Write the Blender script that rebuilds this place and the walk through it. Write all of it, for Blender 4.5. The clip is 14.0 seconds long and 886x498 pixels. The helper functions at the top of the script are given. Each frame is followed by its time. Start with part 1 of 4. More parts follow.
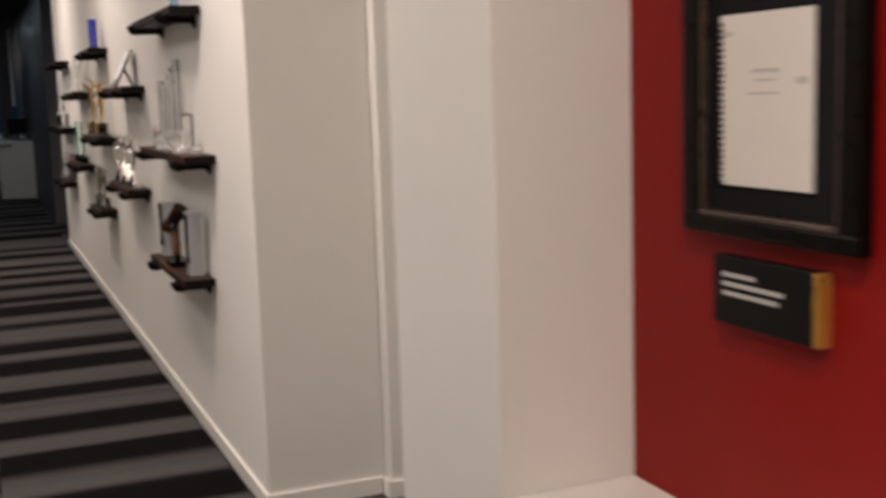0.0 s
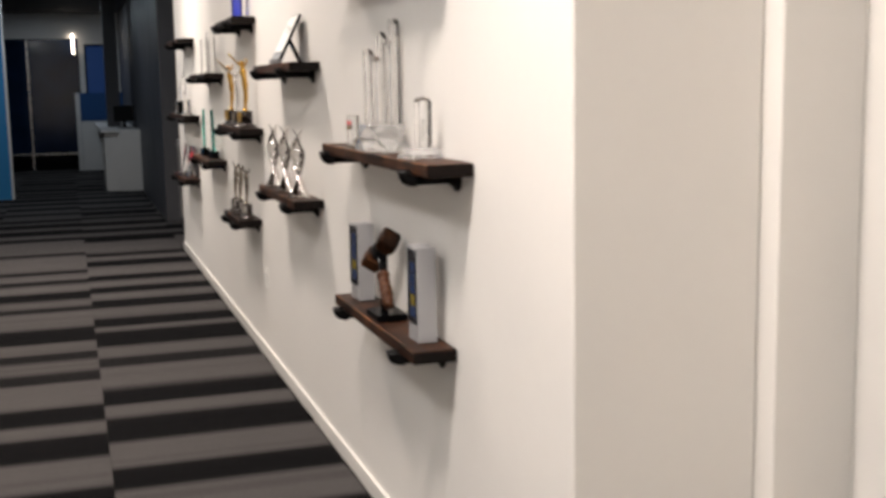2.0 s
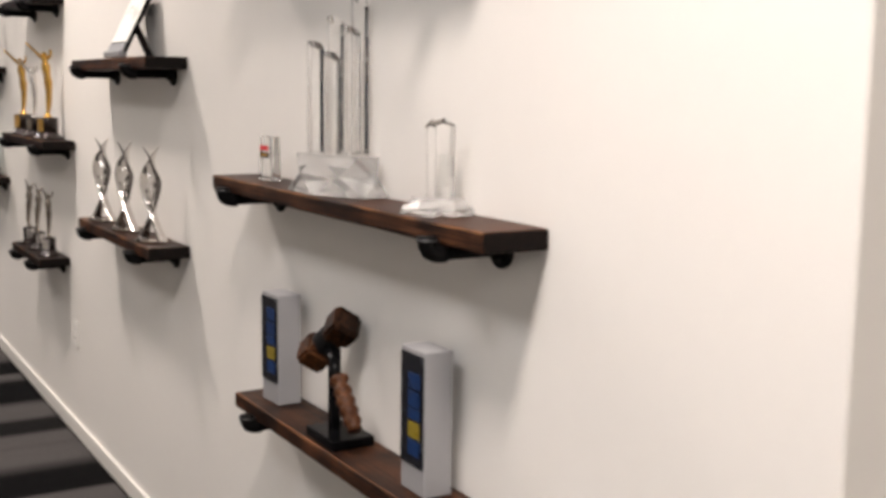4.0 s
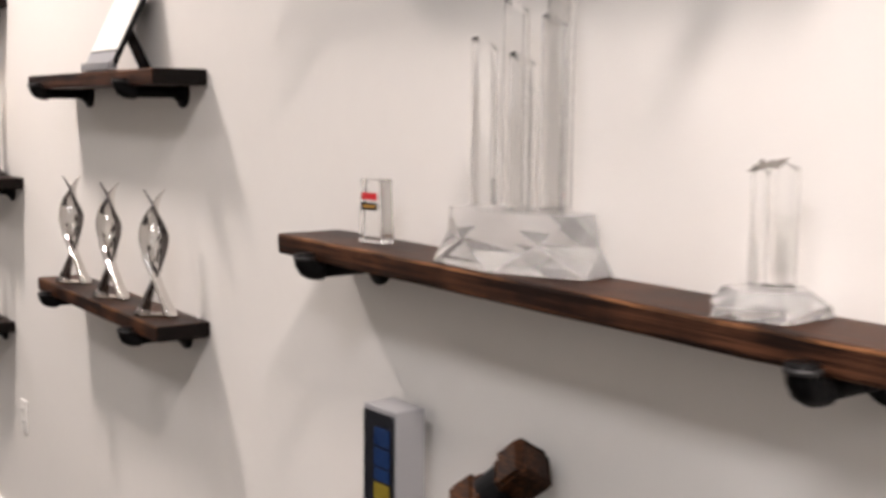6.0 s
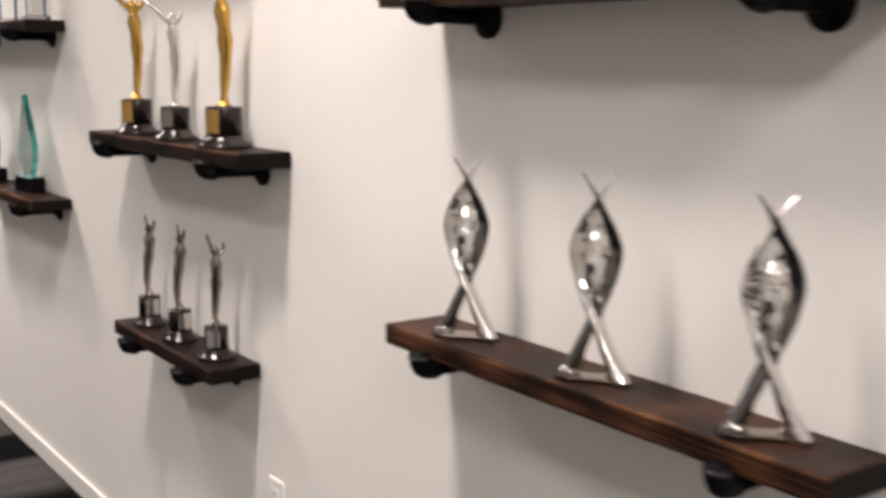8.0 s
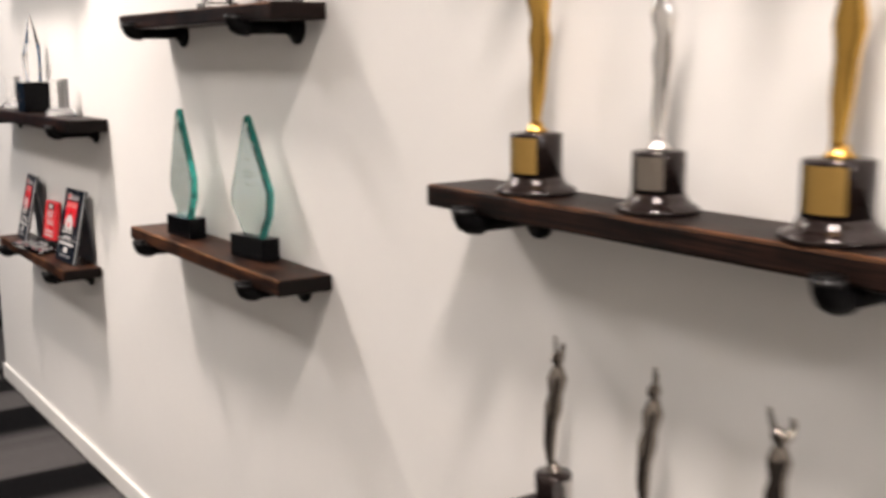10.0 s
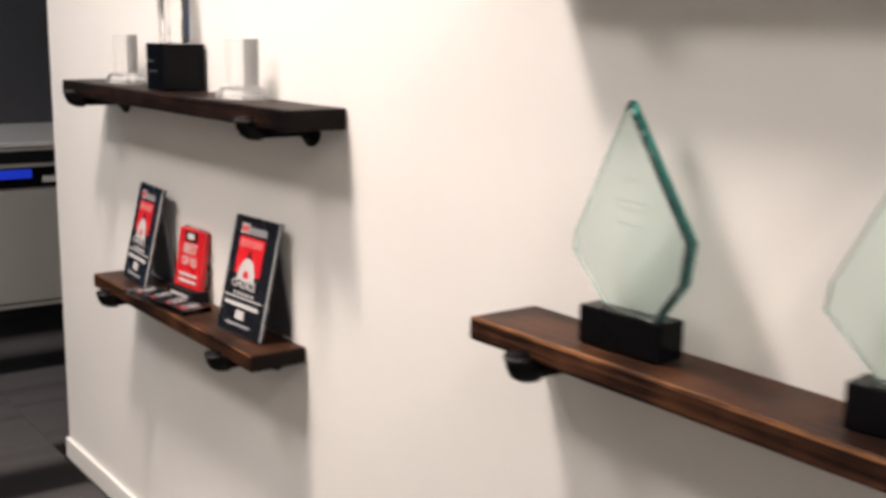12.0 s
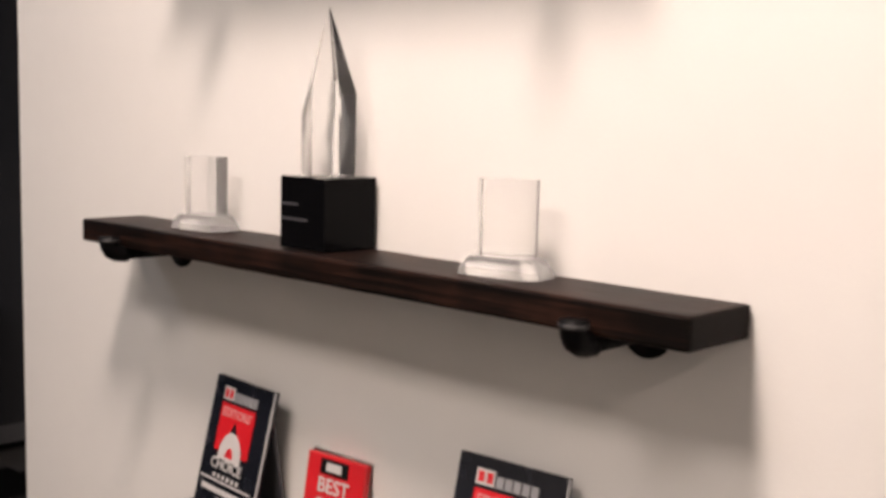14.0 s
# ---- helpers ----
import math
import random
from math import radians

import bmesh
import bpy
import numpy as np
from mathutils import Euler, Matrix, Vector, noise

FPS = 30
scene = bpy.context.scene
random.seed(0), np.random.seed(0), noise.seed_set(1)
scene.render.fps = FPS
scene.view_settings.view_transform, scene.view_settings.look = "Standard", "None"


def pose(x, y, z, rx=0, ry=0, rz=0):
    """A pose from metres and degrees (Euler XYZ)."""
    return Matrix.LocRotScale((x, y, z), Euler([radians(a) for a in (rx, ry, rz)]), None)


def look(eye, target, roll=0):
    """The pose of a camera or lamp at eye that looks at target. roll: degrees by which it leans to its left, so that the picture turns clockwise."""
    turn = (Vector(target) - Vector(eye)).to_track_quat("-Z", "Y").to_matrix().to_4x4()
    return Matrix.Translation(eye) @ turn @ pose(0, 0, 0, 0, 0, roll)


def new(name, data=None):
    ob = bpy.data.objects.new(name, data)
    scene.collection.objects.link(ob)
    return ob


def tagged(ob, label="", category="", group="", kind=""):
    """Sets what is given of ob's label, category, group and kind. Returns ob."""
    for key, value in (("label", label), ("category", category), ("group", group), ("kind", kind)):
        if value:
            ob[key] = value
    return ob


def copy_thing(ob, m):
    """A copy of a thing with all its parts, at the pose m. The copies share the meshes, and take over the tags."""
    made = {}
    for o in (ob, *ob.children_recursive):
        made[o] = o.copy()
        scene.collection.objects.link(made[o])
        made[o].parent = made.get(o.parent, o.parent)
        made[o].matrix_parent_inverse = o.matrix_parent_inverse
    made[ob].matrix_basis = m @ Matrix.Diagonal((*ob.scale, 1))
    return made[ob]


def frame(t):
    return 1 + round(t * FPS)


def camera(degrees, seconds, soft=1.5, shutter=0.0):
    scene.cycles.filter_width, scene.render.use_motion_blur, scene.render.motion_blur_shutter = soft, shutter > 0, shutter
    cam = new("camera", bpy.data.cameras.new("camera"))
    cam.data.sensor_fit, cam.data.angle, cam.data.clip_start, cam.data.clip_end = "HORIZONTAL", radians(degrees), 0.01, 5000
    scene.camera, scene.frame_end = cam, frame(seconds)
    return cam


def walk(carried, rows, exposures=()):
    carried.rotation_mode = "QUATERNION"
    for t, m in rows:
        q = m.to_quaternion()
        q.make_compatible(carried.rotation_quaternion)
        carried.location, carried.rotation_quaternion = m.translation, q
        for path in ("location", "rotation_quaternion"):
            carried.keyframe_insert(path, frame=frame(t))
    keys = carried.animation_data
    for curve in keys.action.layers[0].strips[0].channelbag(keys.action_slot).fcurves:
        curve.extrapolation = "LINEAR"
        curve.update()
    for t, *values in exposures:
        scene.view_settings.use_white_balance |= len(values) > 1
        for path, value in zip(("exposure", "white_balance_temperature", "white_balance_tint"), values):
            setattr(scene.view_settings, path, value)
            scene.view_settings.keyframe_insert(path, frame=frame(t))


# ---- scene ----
cam = camera(42.9, 14.0, soft=3.5, shutter=0.5)

PATH = [
    (0, (-0.932, -4.037, 1.568), (-0.174, -2.209, 1.287), -1.9),
    (0.5, (-0.924, -3.518, 1.545), (-0.276, -1.645, 1.269), -1.6),
    (1, (-0.955, -3.017, 1.540), (-0.345, -1.134, 1.253), -1.7),
    (1.5, (-1.016, -2.657, 1.523), (-0.343, -0.796, 1.239), -0.5),
    (2, (-1.014, -2.190, 1.534), (-0.396, -0.309, 1.246), -1.0),
    (2.5, (-1.066, -1.847, 1.550), (-0.340, -0.004, 1.276), -0.4),
    (5, (-1.102, -0.341, 1.562), (-0.003, 1.306, 1.287), -0.1),
    (5.5, (-1.056, -0.134, 1.574), (0.070, 1.502, 1.343), -0.8),
    (6, (-1.071, 0.084, 1.548), (0.087, 1.694, 1.307), 0.5),
    (6.5, (-1.185, 0.404, 1.538), (0.050, 1.953, 1.271), 1.7),
    (7, (-1.131, 0.832, 1.538), (0.050, 2.416, 1.239), 0.5),
    (7.5, (-1.124, 1.369, 1.513), (-0.014, 3.004, 1.207), 0.8),
    (8, (-1.182, 1.776, 1.511), (-0.030, 3.378, 1.187), 0.6),
    (8.5, (-1.156, 2.168, 1.519), (-0.094, 3.828, 1.181), -0.5),
    (10.8, (-1.141, 4.105, 1.534), (-0.033, 5.733, 1.189), -0.7),
    (11, (-1.135, 4.307, 1.518), (-0.023, 5.933, 1.174), -0.7),
    (11.5, (-1.074, 4.853, 1.471), (0.009, 6.495, 1.117), 0.0),
    (12, (-1.147, 5.206, 1.480), (0.010, 6.792, 1.096), 0.8),
    (12.5, (-1.161, 5.577, 1.507), (0.006, 7.163, 1.169), 0.5),
    (13, (-1.168, 5.934, 1.552), (0.046, 7.514, 1.398), -1.0),
    (13.5, (-1.206, 6.244, 1.539), (0.137, 7.707, 1.324), 0.7),
    (14, (-1.179, 6.458, 1.532), (0.245, 7.840, 1.299), 1.4),
]
walk(cam, [(t, look(eye, target, roll)) for t, eye, target, roll in PATH],
     [(0, -0.48, 6750, 13), (0.4, -0.28, 6800, 12), (0.8, -0.08, 6600, 10), (1.2, 0.27, 6350, 10), (2.0, 0.27, 6450, 10), (5.0, 0.16, 6330, 13), (5.5, 0.30, 6310, 14), (7.0, 0.33, 6280, 12), (8.7, 0.44, 6230, 12), (10.8, 0.64, 6380, 11), (12.4, 0.54, 6500, 13), (14.0, 0.27, 6800, 17)])

# ---- world and lights ----
world = bpy.data.worlds.new("night_office")
scene.world = world
world.use_nodes = True
world.node_tree.nodes["Background"].inputs["Color"].default_value = (0.5, 0.6, 0.8, 1)
world.node_tree.nodes["Background"].inputs["Strength"].default_value = 0.01

CEIL = 3.50
WARM = (1.0, 0.875, 0.785)
NEUTRAL = (1.0, 0.91, 0.84)


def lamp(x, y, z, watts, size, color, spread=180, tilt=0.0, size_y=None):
    data = bpy.data.lights.new("wash_and_fill_lamp", "AREA")
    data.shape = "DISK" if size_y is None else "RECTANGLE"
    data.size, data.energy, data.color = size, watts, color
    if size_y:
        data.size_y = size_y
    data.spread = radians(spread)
    ob = new("wash_and_fill_lamp", data)
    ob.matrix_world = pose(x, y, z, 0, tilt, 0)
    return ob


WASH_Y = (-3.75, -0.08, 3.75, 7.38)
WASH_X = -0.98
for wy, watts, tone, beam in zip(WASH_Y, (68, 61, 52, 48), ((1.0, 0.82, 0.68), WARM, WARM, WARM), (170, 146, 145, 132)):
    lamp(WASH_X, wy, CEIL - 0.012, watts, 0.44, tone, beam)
# Unseen panels, added as fill to lift the shadows under the shelves.
PANEL_Y = (-4.2, 0.1, 3.4, 7.7)
PANEL_X = -2.1
for py, watts, tone in zip(PANEL_Y, (40, 36, 8, 44), ((0.80, 0.92, 1.0), (0.97, 0.93, 0.92), NEUTRAL, NEUTRAL)):
    lamp(PANEL_X, py, CEIL - 0.02, watts, 0.58, tone, 180, 0, 1.15)
# Unseen fill lamps, added to brighten the copier bay and far office.
for fy, fw in ((10.15, 11), (14.2, 15), (19.2, 16)):
    lamp(-1.2, fy, 3.03, fw, 0.4, (0.78, 0.89, 1.0), 180)

# ---- materials ----


def nodes_of(name):
    m = bpy.data.materials.new(name)
    m.use_nodes = True
    nt = m.node_tree
    return m, nt, nt.nodes["Principled BSDF"]


def rgb(c):
    return (c[0], c[1], c[2], 1.0)


def surface(name, color, rough=0.5, metal=0.0, var=0.08, scale=6.0, bump=0.0, bump_scale=200.0, spec=0.5, rough_var=0.1, random_var=0.0):
    """A painted, plastic or metal surface, uneven at two scales."""
    m, nt, b = nodes_of(name)
    n, l = nt.nodes, nt.links
    tc = n.new("ShaderNodeTexCoord")
    big = n.new("ShaderNodeTexNoise")
    big.inputs["Scale"].default_value, big.inputs["Detail"].default_value = scale, 4
    small = n.new("ShaderNodeTexNoise")
    small.inputs["Scale"].default_value, small.inputs["Detail"].default_value = scale * 14, 3
    l.new(tc.outputs["Object"], big.inputs["Vector"])
    l.new(tc.outputs["Object"], small.inputs["Vector"])
    mix = n.new("ShaderNodeMath")
    mix.operation = "MULTIPLY_ADD"
    mix.inputs[1].default_value = 0.35
    l.new(small.outputs["Fac"], mix.inputs[0])
    l.new(big.outputs["Fac"], mix.inputs[2])
    ramp = n.new("ShaderNodeMapRange")
    ramp.inputs["From Min"].default_value, ramp.inputs["From Max"].default_value = 0.35, 1.0
    ramp.inputs["To Min"].default_value, ramp.inputs["To Max"].default_value = 1 - var, 1 + var
    l.new(mix.outputs[0], ramp.inputs["Value"])
    hsv = n.new("ShaderNodeHueSaturation")
    hsv.inputs["Color"].default_value = rgb(color)
    l.new(ramp.outputs["Result"], hsv.inputs["Value"])
    l.new(hsv.outputs["Color"], b.inputs["Base Color"])
    rr = n.new("ShaderNodeMapRange")
    rr.inputs["To Min"].default_value, rr.inputs["To Max"].default_value = max(0.02, rough - rough_var), min(1, rough + rough_var)
    l.new(big.outputs["Fac"], rr.inputs["Value"])
    l.new(rr.outputs["Result"], b.inputs["Roughness"])
    b.inputs["Metallic"].default_value = metal
    b.inputs["Specular IOR Level"].default_value = spec
    if bump:
        fine = n.new("ShaderNodeTexNoise")
        fine.inputs["Scale"].default_value, fine.inputs["Detail"].default_value = bump_scale, 2
        l.new(tc.outputs["Object"], fine.inputs["Vector"])
        bp = n.new("ShaderNodeBump")
        bp.inputs["Strength"].default_value, bp.inputs["Distance"].default_value = bump, 0.002
        l.new(fine.outputs["Fac"], bp.inputs["Height"])
        l.new(bp.outputs["Normal"], b.inputs["Normal"])
    return m


def glass(name, color=(1, 1, 1), rough=0.0, ior=1.5):
    m, nt, b = nodes_of(name)
    b.inputs["Base Color"].default_value = rgb(color)
    b.inputs["Roughness"].default_value = rough
    b.inputs["IOR"].default_value = ior
    b.inputs["Transmission Weight"].default_value = 1.0
    return m


def wood(name, dark, light, rough=0.42):
    """Stained lumber: grain runs along local y."""
    m, nt, b = nodes_of(name)
    n, l = nt.nodes, nt.links
    tc = n.new("ShaderNodeTexCoord")
    info = n.new("ShaderNodeObjectInfo")
    off = n.new("ShaderNodeVectorMath")
    off.operation = "MULTIPLY_ADD"
    off.inputs[1].default_value = (1, 0.9, 1)
    shift = n.new("ShaderNodeCombineXYZ")
    mul = n.new("ShaderNodeMath")
    mul.operation = "MULTIPLY"
    mul.inputs[1].default_value = 37.0
    l.new(info.outputs["Random"], mul.inputs[0])
    for i in range(3):
        l.new(mul.outputs[0], shift.inputs[i])
    l.new(tc.outputs["Object"], off.inputs[0])
    l.new(shift.outputs[0], off.inputs[2])
    stretch = n.new("ShaderNodeVectorMath")
    stretch.operation = "MULTIPLY"
    stretch.inputs[1].default_value = (1, 0.020, 1)
    l.new(off.outputs[0], stretch.inputs[0])
    grain = n.new("ShaderNodeTexNoise")
    grain.inputs["Scale"].default_value, grain.inputs["Detail"].default_value, grain.inputs["Roughness"].default_value = 165, 8, 0.70
    grain.inputs["Distortion"].default_value = 0.6
    l.new(stretch.outputs[0], grain.inputs["Vector"])
    blotch = n.new("ShaderNodeTexNoise")
    blotch.inputs["Scale"].default_value, blotch.inputs["Detail"].default_value = 9, 3
    l.new(off.outputs[0], blotch.inputs["Vector"])
    add = n.new("ShaderNodeMath")
    add.operation = "MULTIPLY_ADD"
    add.inputs[1].default_value = 0.50
    l.new(blotch.outputs["Fac"], add.inputs[0])
    l.new(grain.outputs["Fac"], add.inputs[2])
    ramp = n.new("ShaderNodeValToRGB")
    ramp.color_ramp.elements[0].position, ramp.color_ramp.elements[0].color = 0.68, rgb(dark)
    ramp.color_ramp.elements[1].position, ramp.color_ramp.elements[1].color = 0.88, rgb(light)
    mid = ramp.color_ramp.elements.new(0.78)
    mid.color = rgb([0.62 * d + 0.38 * h for d, h in zip(dark, light)])
    l.new(add.outputs[0], ramp.inputs["Fac"])
    l.new(ramp.outputs["Color"], b.inputs["Base Color"])
    b.inputs["Specular IOR Level"].default_value = 0.12
    rr = n.new("ShaderNodeMapRange")
    rr.inputs["To Min"].default_value, rr.inputs["To Max"].default_value = rough - 0.12, rough + 0.18
    l.new(grain.outputs["Fac"], rr.inputs["Value"])
    l.new(rr.outputs["Result"], b.inputs["Roughness"])
    bp = n.new("ShaderNodeBump")
    bp.inputs["Strength"].default_value, bp.inputs["Distance"].default_value = 0.5, 0.0015
    l.new(grain.outputs["Fac"], bp.inputs["Height"])
    l.new(bp.outputs["Normal"], b.inputs["Normal"])
    return m


RIGHT_BANDS = [(-1.75, -1.53), (-1.05, -0.70), (-0.39, -0.15), (0.27, 0.60), (0.91, 1.22), (1.49, 1.81), (2.19, 2.44), (2.82, 3.19), (3.44, 3.74), (4.26, 4.46), (4.79, 5.22), (5.39, 5.67), (6.07, 6.38), (6.70, 6.96), (7.29, 7.55), (8.07, 8.41), (8.71, 8.92), (9.79, 10.29)]
LEFT_BANDS = [(-0.65, -0.29), (0.06, 0.26), (0.71, 1.06), (1.38, 1.61), (1.96, 2.25), (2.66, 2.98), (3.21, 3.48), (4.00, 4.21), (4.53, 4.71), (5.02, 5.47), (6.06, 6.22), (6.52, 6.86), (7.26, 7.46), (7.79, 7.97), (8.94, 9.09), (10.06, 10.29)]
TILE, SEAM = 0.914, -0.930


def carpet(name):
    """Loop carpet with soft dark bands of uneven width across each strip of tiles."""
    m, nt, b = nodes_of(name)
    n, l = nt.nodes, nt.links
    tc = n.new("ShaderNodeTexCoord")
    geo = n.new("ShaderNodeNewGeometry")
    sep = n.new("ShaderNodeSeparateXYZ")
    l.new(geo.outputs["Position"], sep.inputs[0])

    def calc(op, a, b=0.0, c=0.0):
        q = n.new("ShaderNodeMath")
        q.operation = op
        for k, value in enumerate((a, b, c)):
            if isinstance(value, (int, float)):
                q.inputs[k].default_value = value
            else:
                l.new(value, q.inputs[k])
        return q.outputs[0]

    def stripes(bands, seed):
        rng = random.Random(seed)
        bands = list(bands)
        while bands[-1][1] < 22:
            y0 = bands[-1][1] + rng.uniform(0.25, 0.55)
            bands.append((y0, y0 + rng.uniform(0.16, 0.42)))
        while bands[0][0] > -6:
            y1 = bands[0][0] - rng.uniform(0.25, 0.5)
            bands.insert(0, (y1 - rng.uniform(0.16, 0.4), y1))
        total = None
        for i in range(0, len(bands), 6):
            some = bands[i:i + 6]
            lo, hi = some[0][0] - 0.15, some[-1][1] + 0.15
            ramp = n.new("ShaderNodeValToRGB")
            e = ramp.color_ramp.elements
            e[0].position, e[0].color = 0.0, (1, 1, 1, 1)
            e[1].position, e[1].color = 1.0, (1, 1, 1, 1)
            for y0, y1 in some:
                w = y1 - y0
                near, far = rng.choice(((0.05, 0.30), (0.30, 0.05), (0.14, 0.14)))
                depth = 0.0 if w > 0.22 else 0.08
                for y, v in ((y0 - 0.02 - 0.22 * near, 1.0), (y0 + 0.5 * near * w, depth), (y1 - 0.5 * far * w, depth), (y1 + 0.02 + 0.22 * far, 1.0)):
                    q = e.new((y - lo) / (hi - lo))
                    q.color = (v, v, v, 1)
            l.new(calc("MULTIPLY_ADD", sep.outputs["Y"], 1 / (hi - lo), -lo / (hi - lo)), ramp.inputs["Fac"])
            total = ramp.outputs["Color"] if total is None else calc("MULTIPLY", total, ramp.outputs["Color"])
        return total

    strip = calc("FLOOR", calc("MULTIPLY_ADD", sep.outputs["X"], 1 / TILE, -SEAM / TILE))
    odd = calc("ABSOLUTE", calc("MODULO", strip, 2.0))
    right, left = stripes(RIGHT_BANDS, 3), stripes(LEFT_BANDS, 8)
    pale = calc("ADD", calc("MULTIPLY", left, odd), calc("MULTIPLY", right, calc("SUBTRACT", 1.0, odd)))
    streak = n.new("ShaderNodeTexNoise")
    streak.noise_dimensions = "1D"
    streak.inputs["Scale"].default_value, streak.inputs["Detail"].default_value = 7.0, 3.0
    l.new(calc("MULTIPLY_ADD", strip, 17.3, sep.outputs["Y"]), streak.inputs["W"])
    shade = calc("MULTIPLY", pale, calc("MULTIPLY_ADD", streak.outputs["Fac"], 0.9, 0.55))
    mixer = n.new("ShaderNodeMix")
    mixer.data_type = "RGBA"
    l.new(shade, mixer.inputs[0])
    mixer.inputs[6].default_value = (0.0036, 0.0034, 0.0038, 1)
    mixer.inputs[7].default_value = (0.076, 0.071, 0.070, 1)
    tuft = n.new("ShaderNodeTexVoronoi")
    tuft.inputs["Scale"].default_value = 260
    l.new(tc.outputs["Object"], tuft.inputs["Vector"])
    mr = n.new("ShaderNodeMapRange")
    mr.inputs["From Max"].default_value = 0.8
    mr.inputs["To Min"].default_value, mr.inputs["To Max"].default_value = 1.25, 0.7
    l.new(tuft.outputs["Distance"], mr.inputs["Value"])
    hsv = n.new("ShaderNodeHueSaturation")
    l.new(mixer.outputs[2], hsv.inputs["Color"])
    l.new(mr.outputs["Result"], hsv.inputs["Value"])
    l.new(hsv.outputs["Color"], b.inputs["Base Color"])
    b.inputs["Roughness"].default_value = 0.95
    b.inputs["Specular IOR Level"].default_value = 0.05
    bp = n.new("ShaderNodeBump")
    bp.inputs["Strength"].default_value, bp.inputs["Distance"].default_value = 0.6, 0.003
    bp.invert = True
    l.new(tuft.outputs["Distance"], bp.inputs["Height"])
    l.new(bp.outputs["Normal"], b.inputs["Normal"])
    return m


def glow(name, color, strength):
    m, nt, b = nodes_of(name)
    b.inputs["Base Color"].default_value = rgb(color)
    b.inputs["Emission Color"].default_value = rgb(color)
    b.inputs["Emission Strength"].default_value = strength
    return m


M_WALL = surface("painted_plaster", (0.74, 0.72, 0.69), 0.62, var=0.025, scale=1.6, bump=0.12, bump_scale=160, spec=0.3)
M_TRIM = surface("gloss_trim_paint", (0.80, 0.78, 0.74), 0.32, var=0.02, scale=3)
M_DOOR = surface("door_paint", (0.80, 0.76, 0.70), 0.38, var=0.02, scale=2)
M_RED = surface("red_wall_paint", (0.235, 0.0045, 0.0035), 0.55, var=0.06, scale=2.5, bump=0.1, bump_scale=160, spec=0.25)
M_CEIL = surface("ceiling_tile", (0.72, 0.71, 0.68), 0.9, var=0.04, scale=5, bump=0.4, bump_scale=120)
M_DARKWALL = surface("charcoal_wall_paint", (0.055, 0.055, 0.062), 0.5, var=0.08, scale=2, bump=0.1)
M_GREYWALL = surface("mid_grey_wall_paint", (0.16, 0.16, 0.17), 0.6, var=0.05, scale=2, bump=0.1)
M_WESTWALL = surface("bounce_fill_wall_paint", (0.44, 0.428, 0.405), 0.6, var=0.04, scale=2, bump=0.1)
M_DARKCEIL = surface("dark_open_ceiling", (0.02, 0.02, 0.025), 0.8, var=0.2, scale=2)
M_CARPET = carpet("striped_carpet")
M_SUB = surface("carpet_joint", (0.02, 0.02, 0.02), 0.95)
M_SHELF = wood("stained_lumber", (0.0085, 0.0038, 0.0027), (0.080, 0.033, 0.0165), 0.42)
M_SHELF_DARK = wood("dark_stained_lumber", (0.003, 0.002, 0.0017), (0.024, 0.0105, 0.0070), 0.42)
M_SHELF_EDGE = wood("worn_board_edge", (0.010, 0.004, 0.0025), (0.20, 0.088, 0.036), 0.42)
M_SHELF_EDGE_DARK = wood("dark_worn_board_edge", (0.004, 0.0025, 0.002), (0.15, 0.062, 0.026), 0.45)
M_SHELF_END = wood("sawn_board_end", (0.003, 0.0022, 0.0018), (0.009, 0.0045, 0.0035), 0.6)
M_IRON = surface("black_iron_pipe", (0.0035, 0.0033, 0.0036), 0.42, 0.0, var=0.3, scale=30, bump=0.3, bump_scale=400, spec=0.07)
M_CRYSTAL = glass("clear_crystal", (0.985, 0.99, 0.985), 0.0, 1.5)
M_COLUMN = glass("thin_clear_crystal", (0.99, 0.99, 0.988), 0.0, 1.40)
M_FACET = glass("cut_crystal_painted_bright", (0.985, 0.985, 0.98), 0.0, 1.5)
# Lower transmission mixes in white, imitating brightly refracted light.
M_FACET.node_tree.nodes["Principled BSDF"].inputs["Transmission Weight"].default_value = 0.87
M_SPIRE = glass("clear_spire_crystal", (0.99, 0.99, 0.985), 0.0, 1.52)
M_BLOCK = glass("milky_crystal", (0.95, 0.945, 0.935), 0.03, 1.26)
M_BLOCK.node_tree.nodes["Principled BSDF"].inputs["Transmission Weight"].default_value = 0.89
M_FROST = glass("etched_crystal", (0.95, 0.96, 0.95), 0.25, 1.45)
M_TEAL = glass("sea_green_glass", (0.87, 0.98, 0.95), 0.10, 1.42)
M_TEAL_EDGE = glass("sea_green_glass_edge", (0.035, 0.56, 0.46), 0.08, 1.4)
M_TEAL_EDGE.node_tree.nodes["Principled BSDF"].inputs["Transmission Weight"].default_value = 0.86
M_BLUE_GLASS = glass("cobalt_glass", (0.05, 0.08, 0.75), 0.02, 1.5)
M_SKY_GLASS = glass("pale_blue_glass", (0.35, 0.7, 1.0), 0.02, 1.5)
M_BLACK = surface("black_lacquer", (0.003, 0.003, 0.0035), 0.14, var=0.2, scale=12, spec=0.07, rough_var=0.05)
M_BLACK_MATT = surface("black_matt", (0.005, 0.005, 0.0055), 0.55, var=0.2, scale=12, spec=0.14)
M_CHROME = surface("polished_silver", (0.80, 0.78, 0.76), 0.07, 1.0, var=0.06, scale=10, rough_var=0.05)
# Polished silver with the dark surroundings it mirrors put into the colour.
M_CHROME_DARK_REFLECT = surface("silver_dark_reflection", (0.20, 0.185, 0.18), 0.12, 1.0, var=0.1, scale=12, rough_var=0.05)
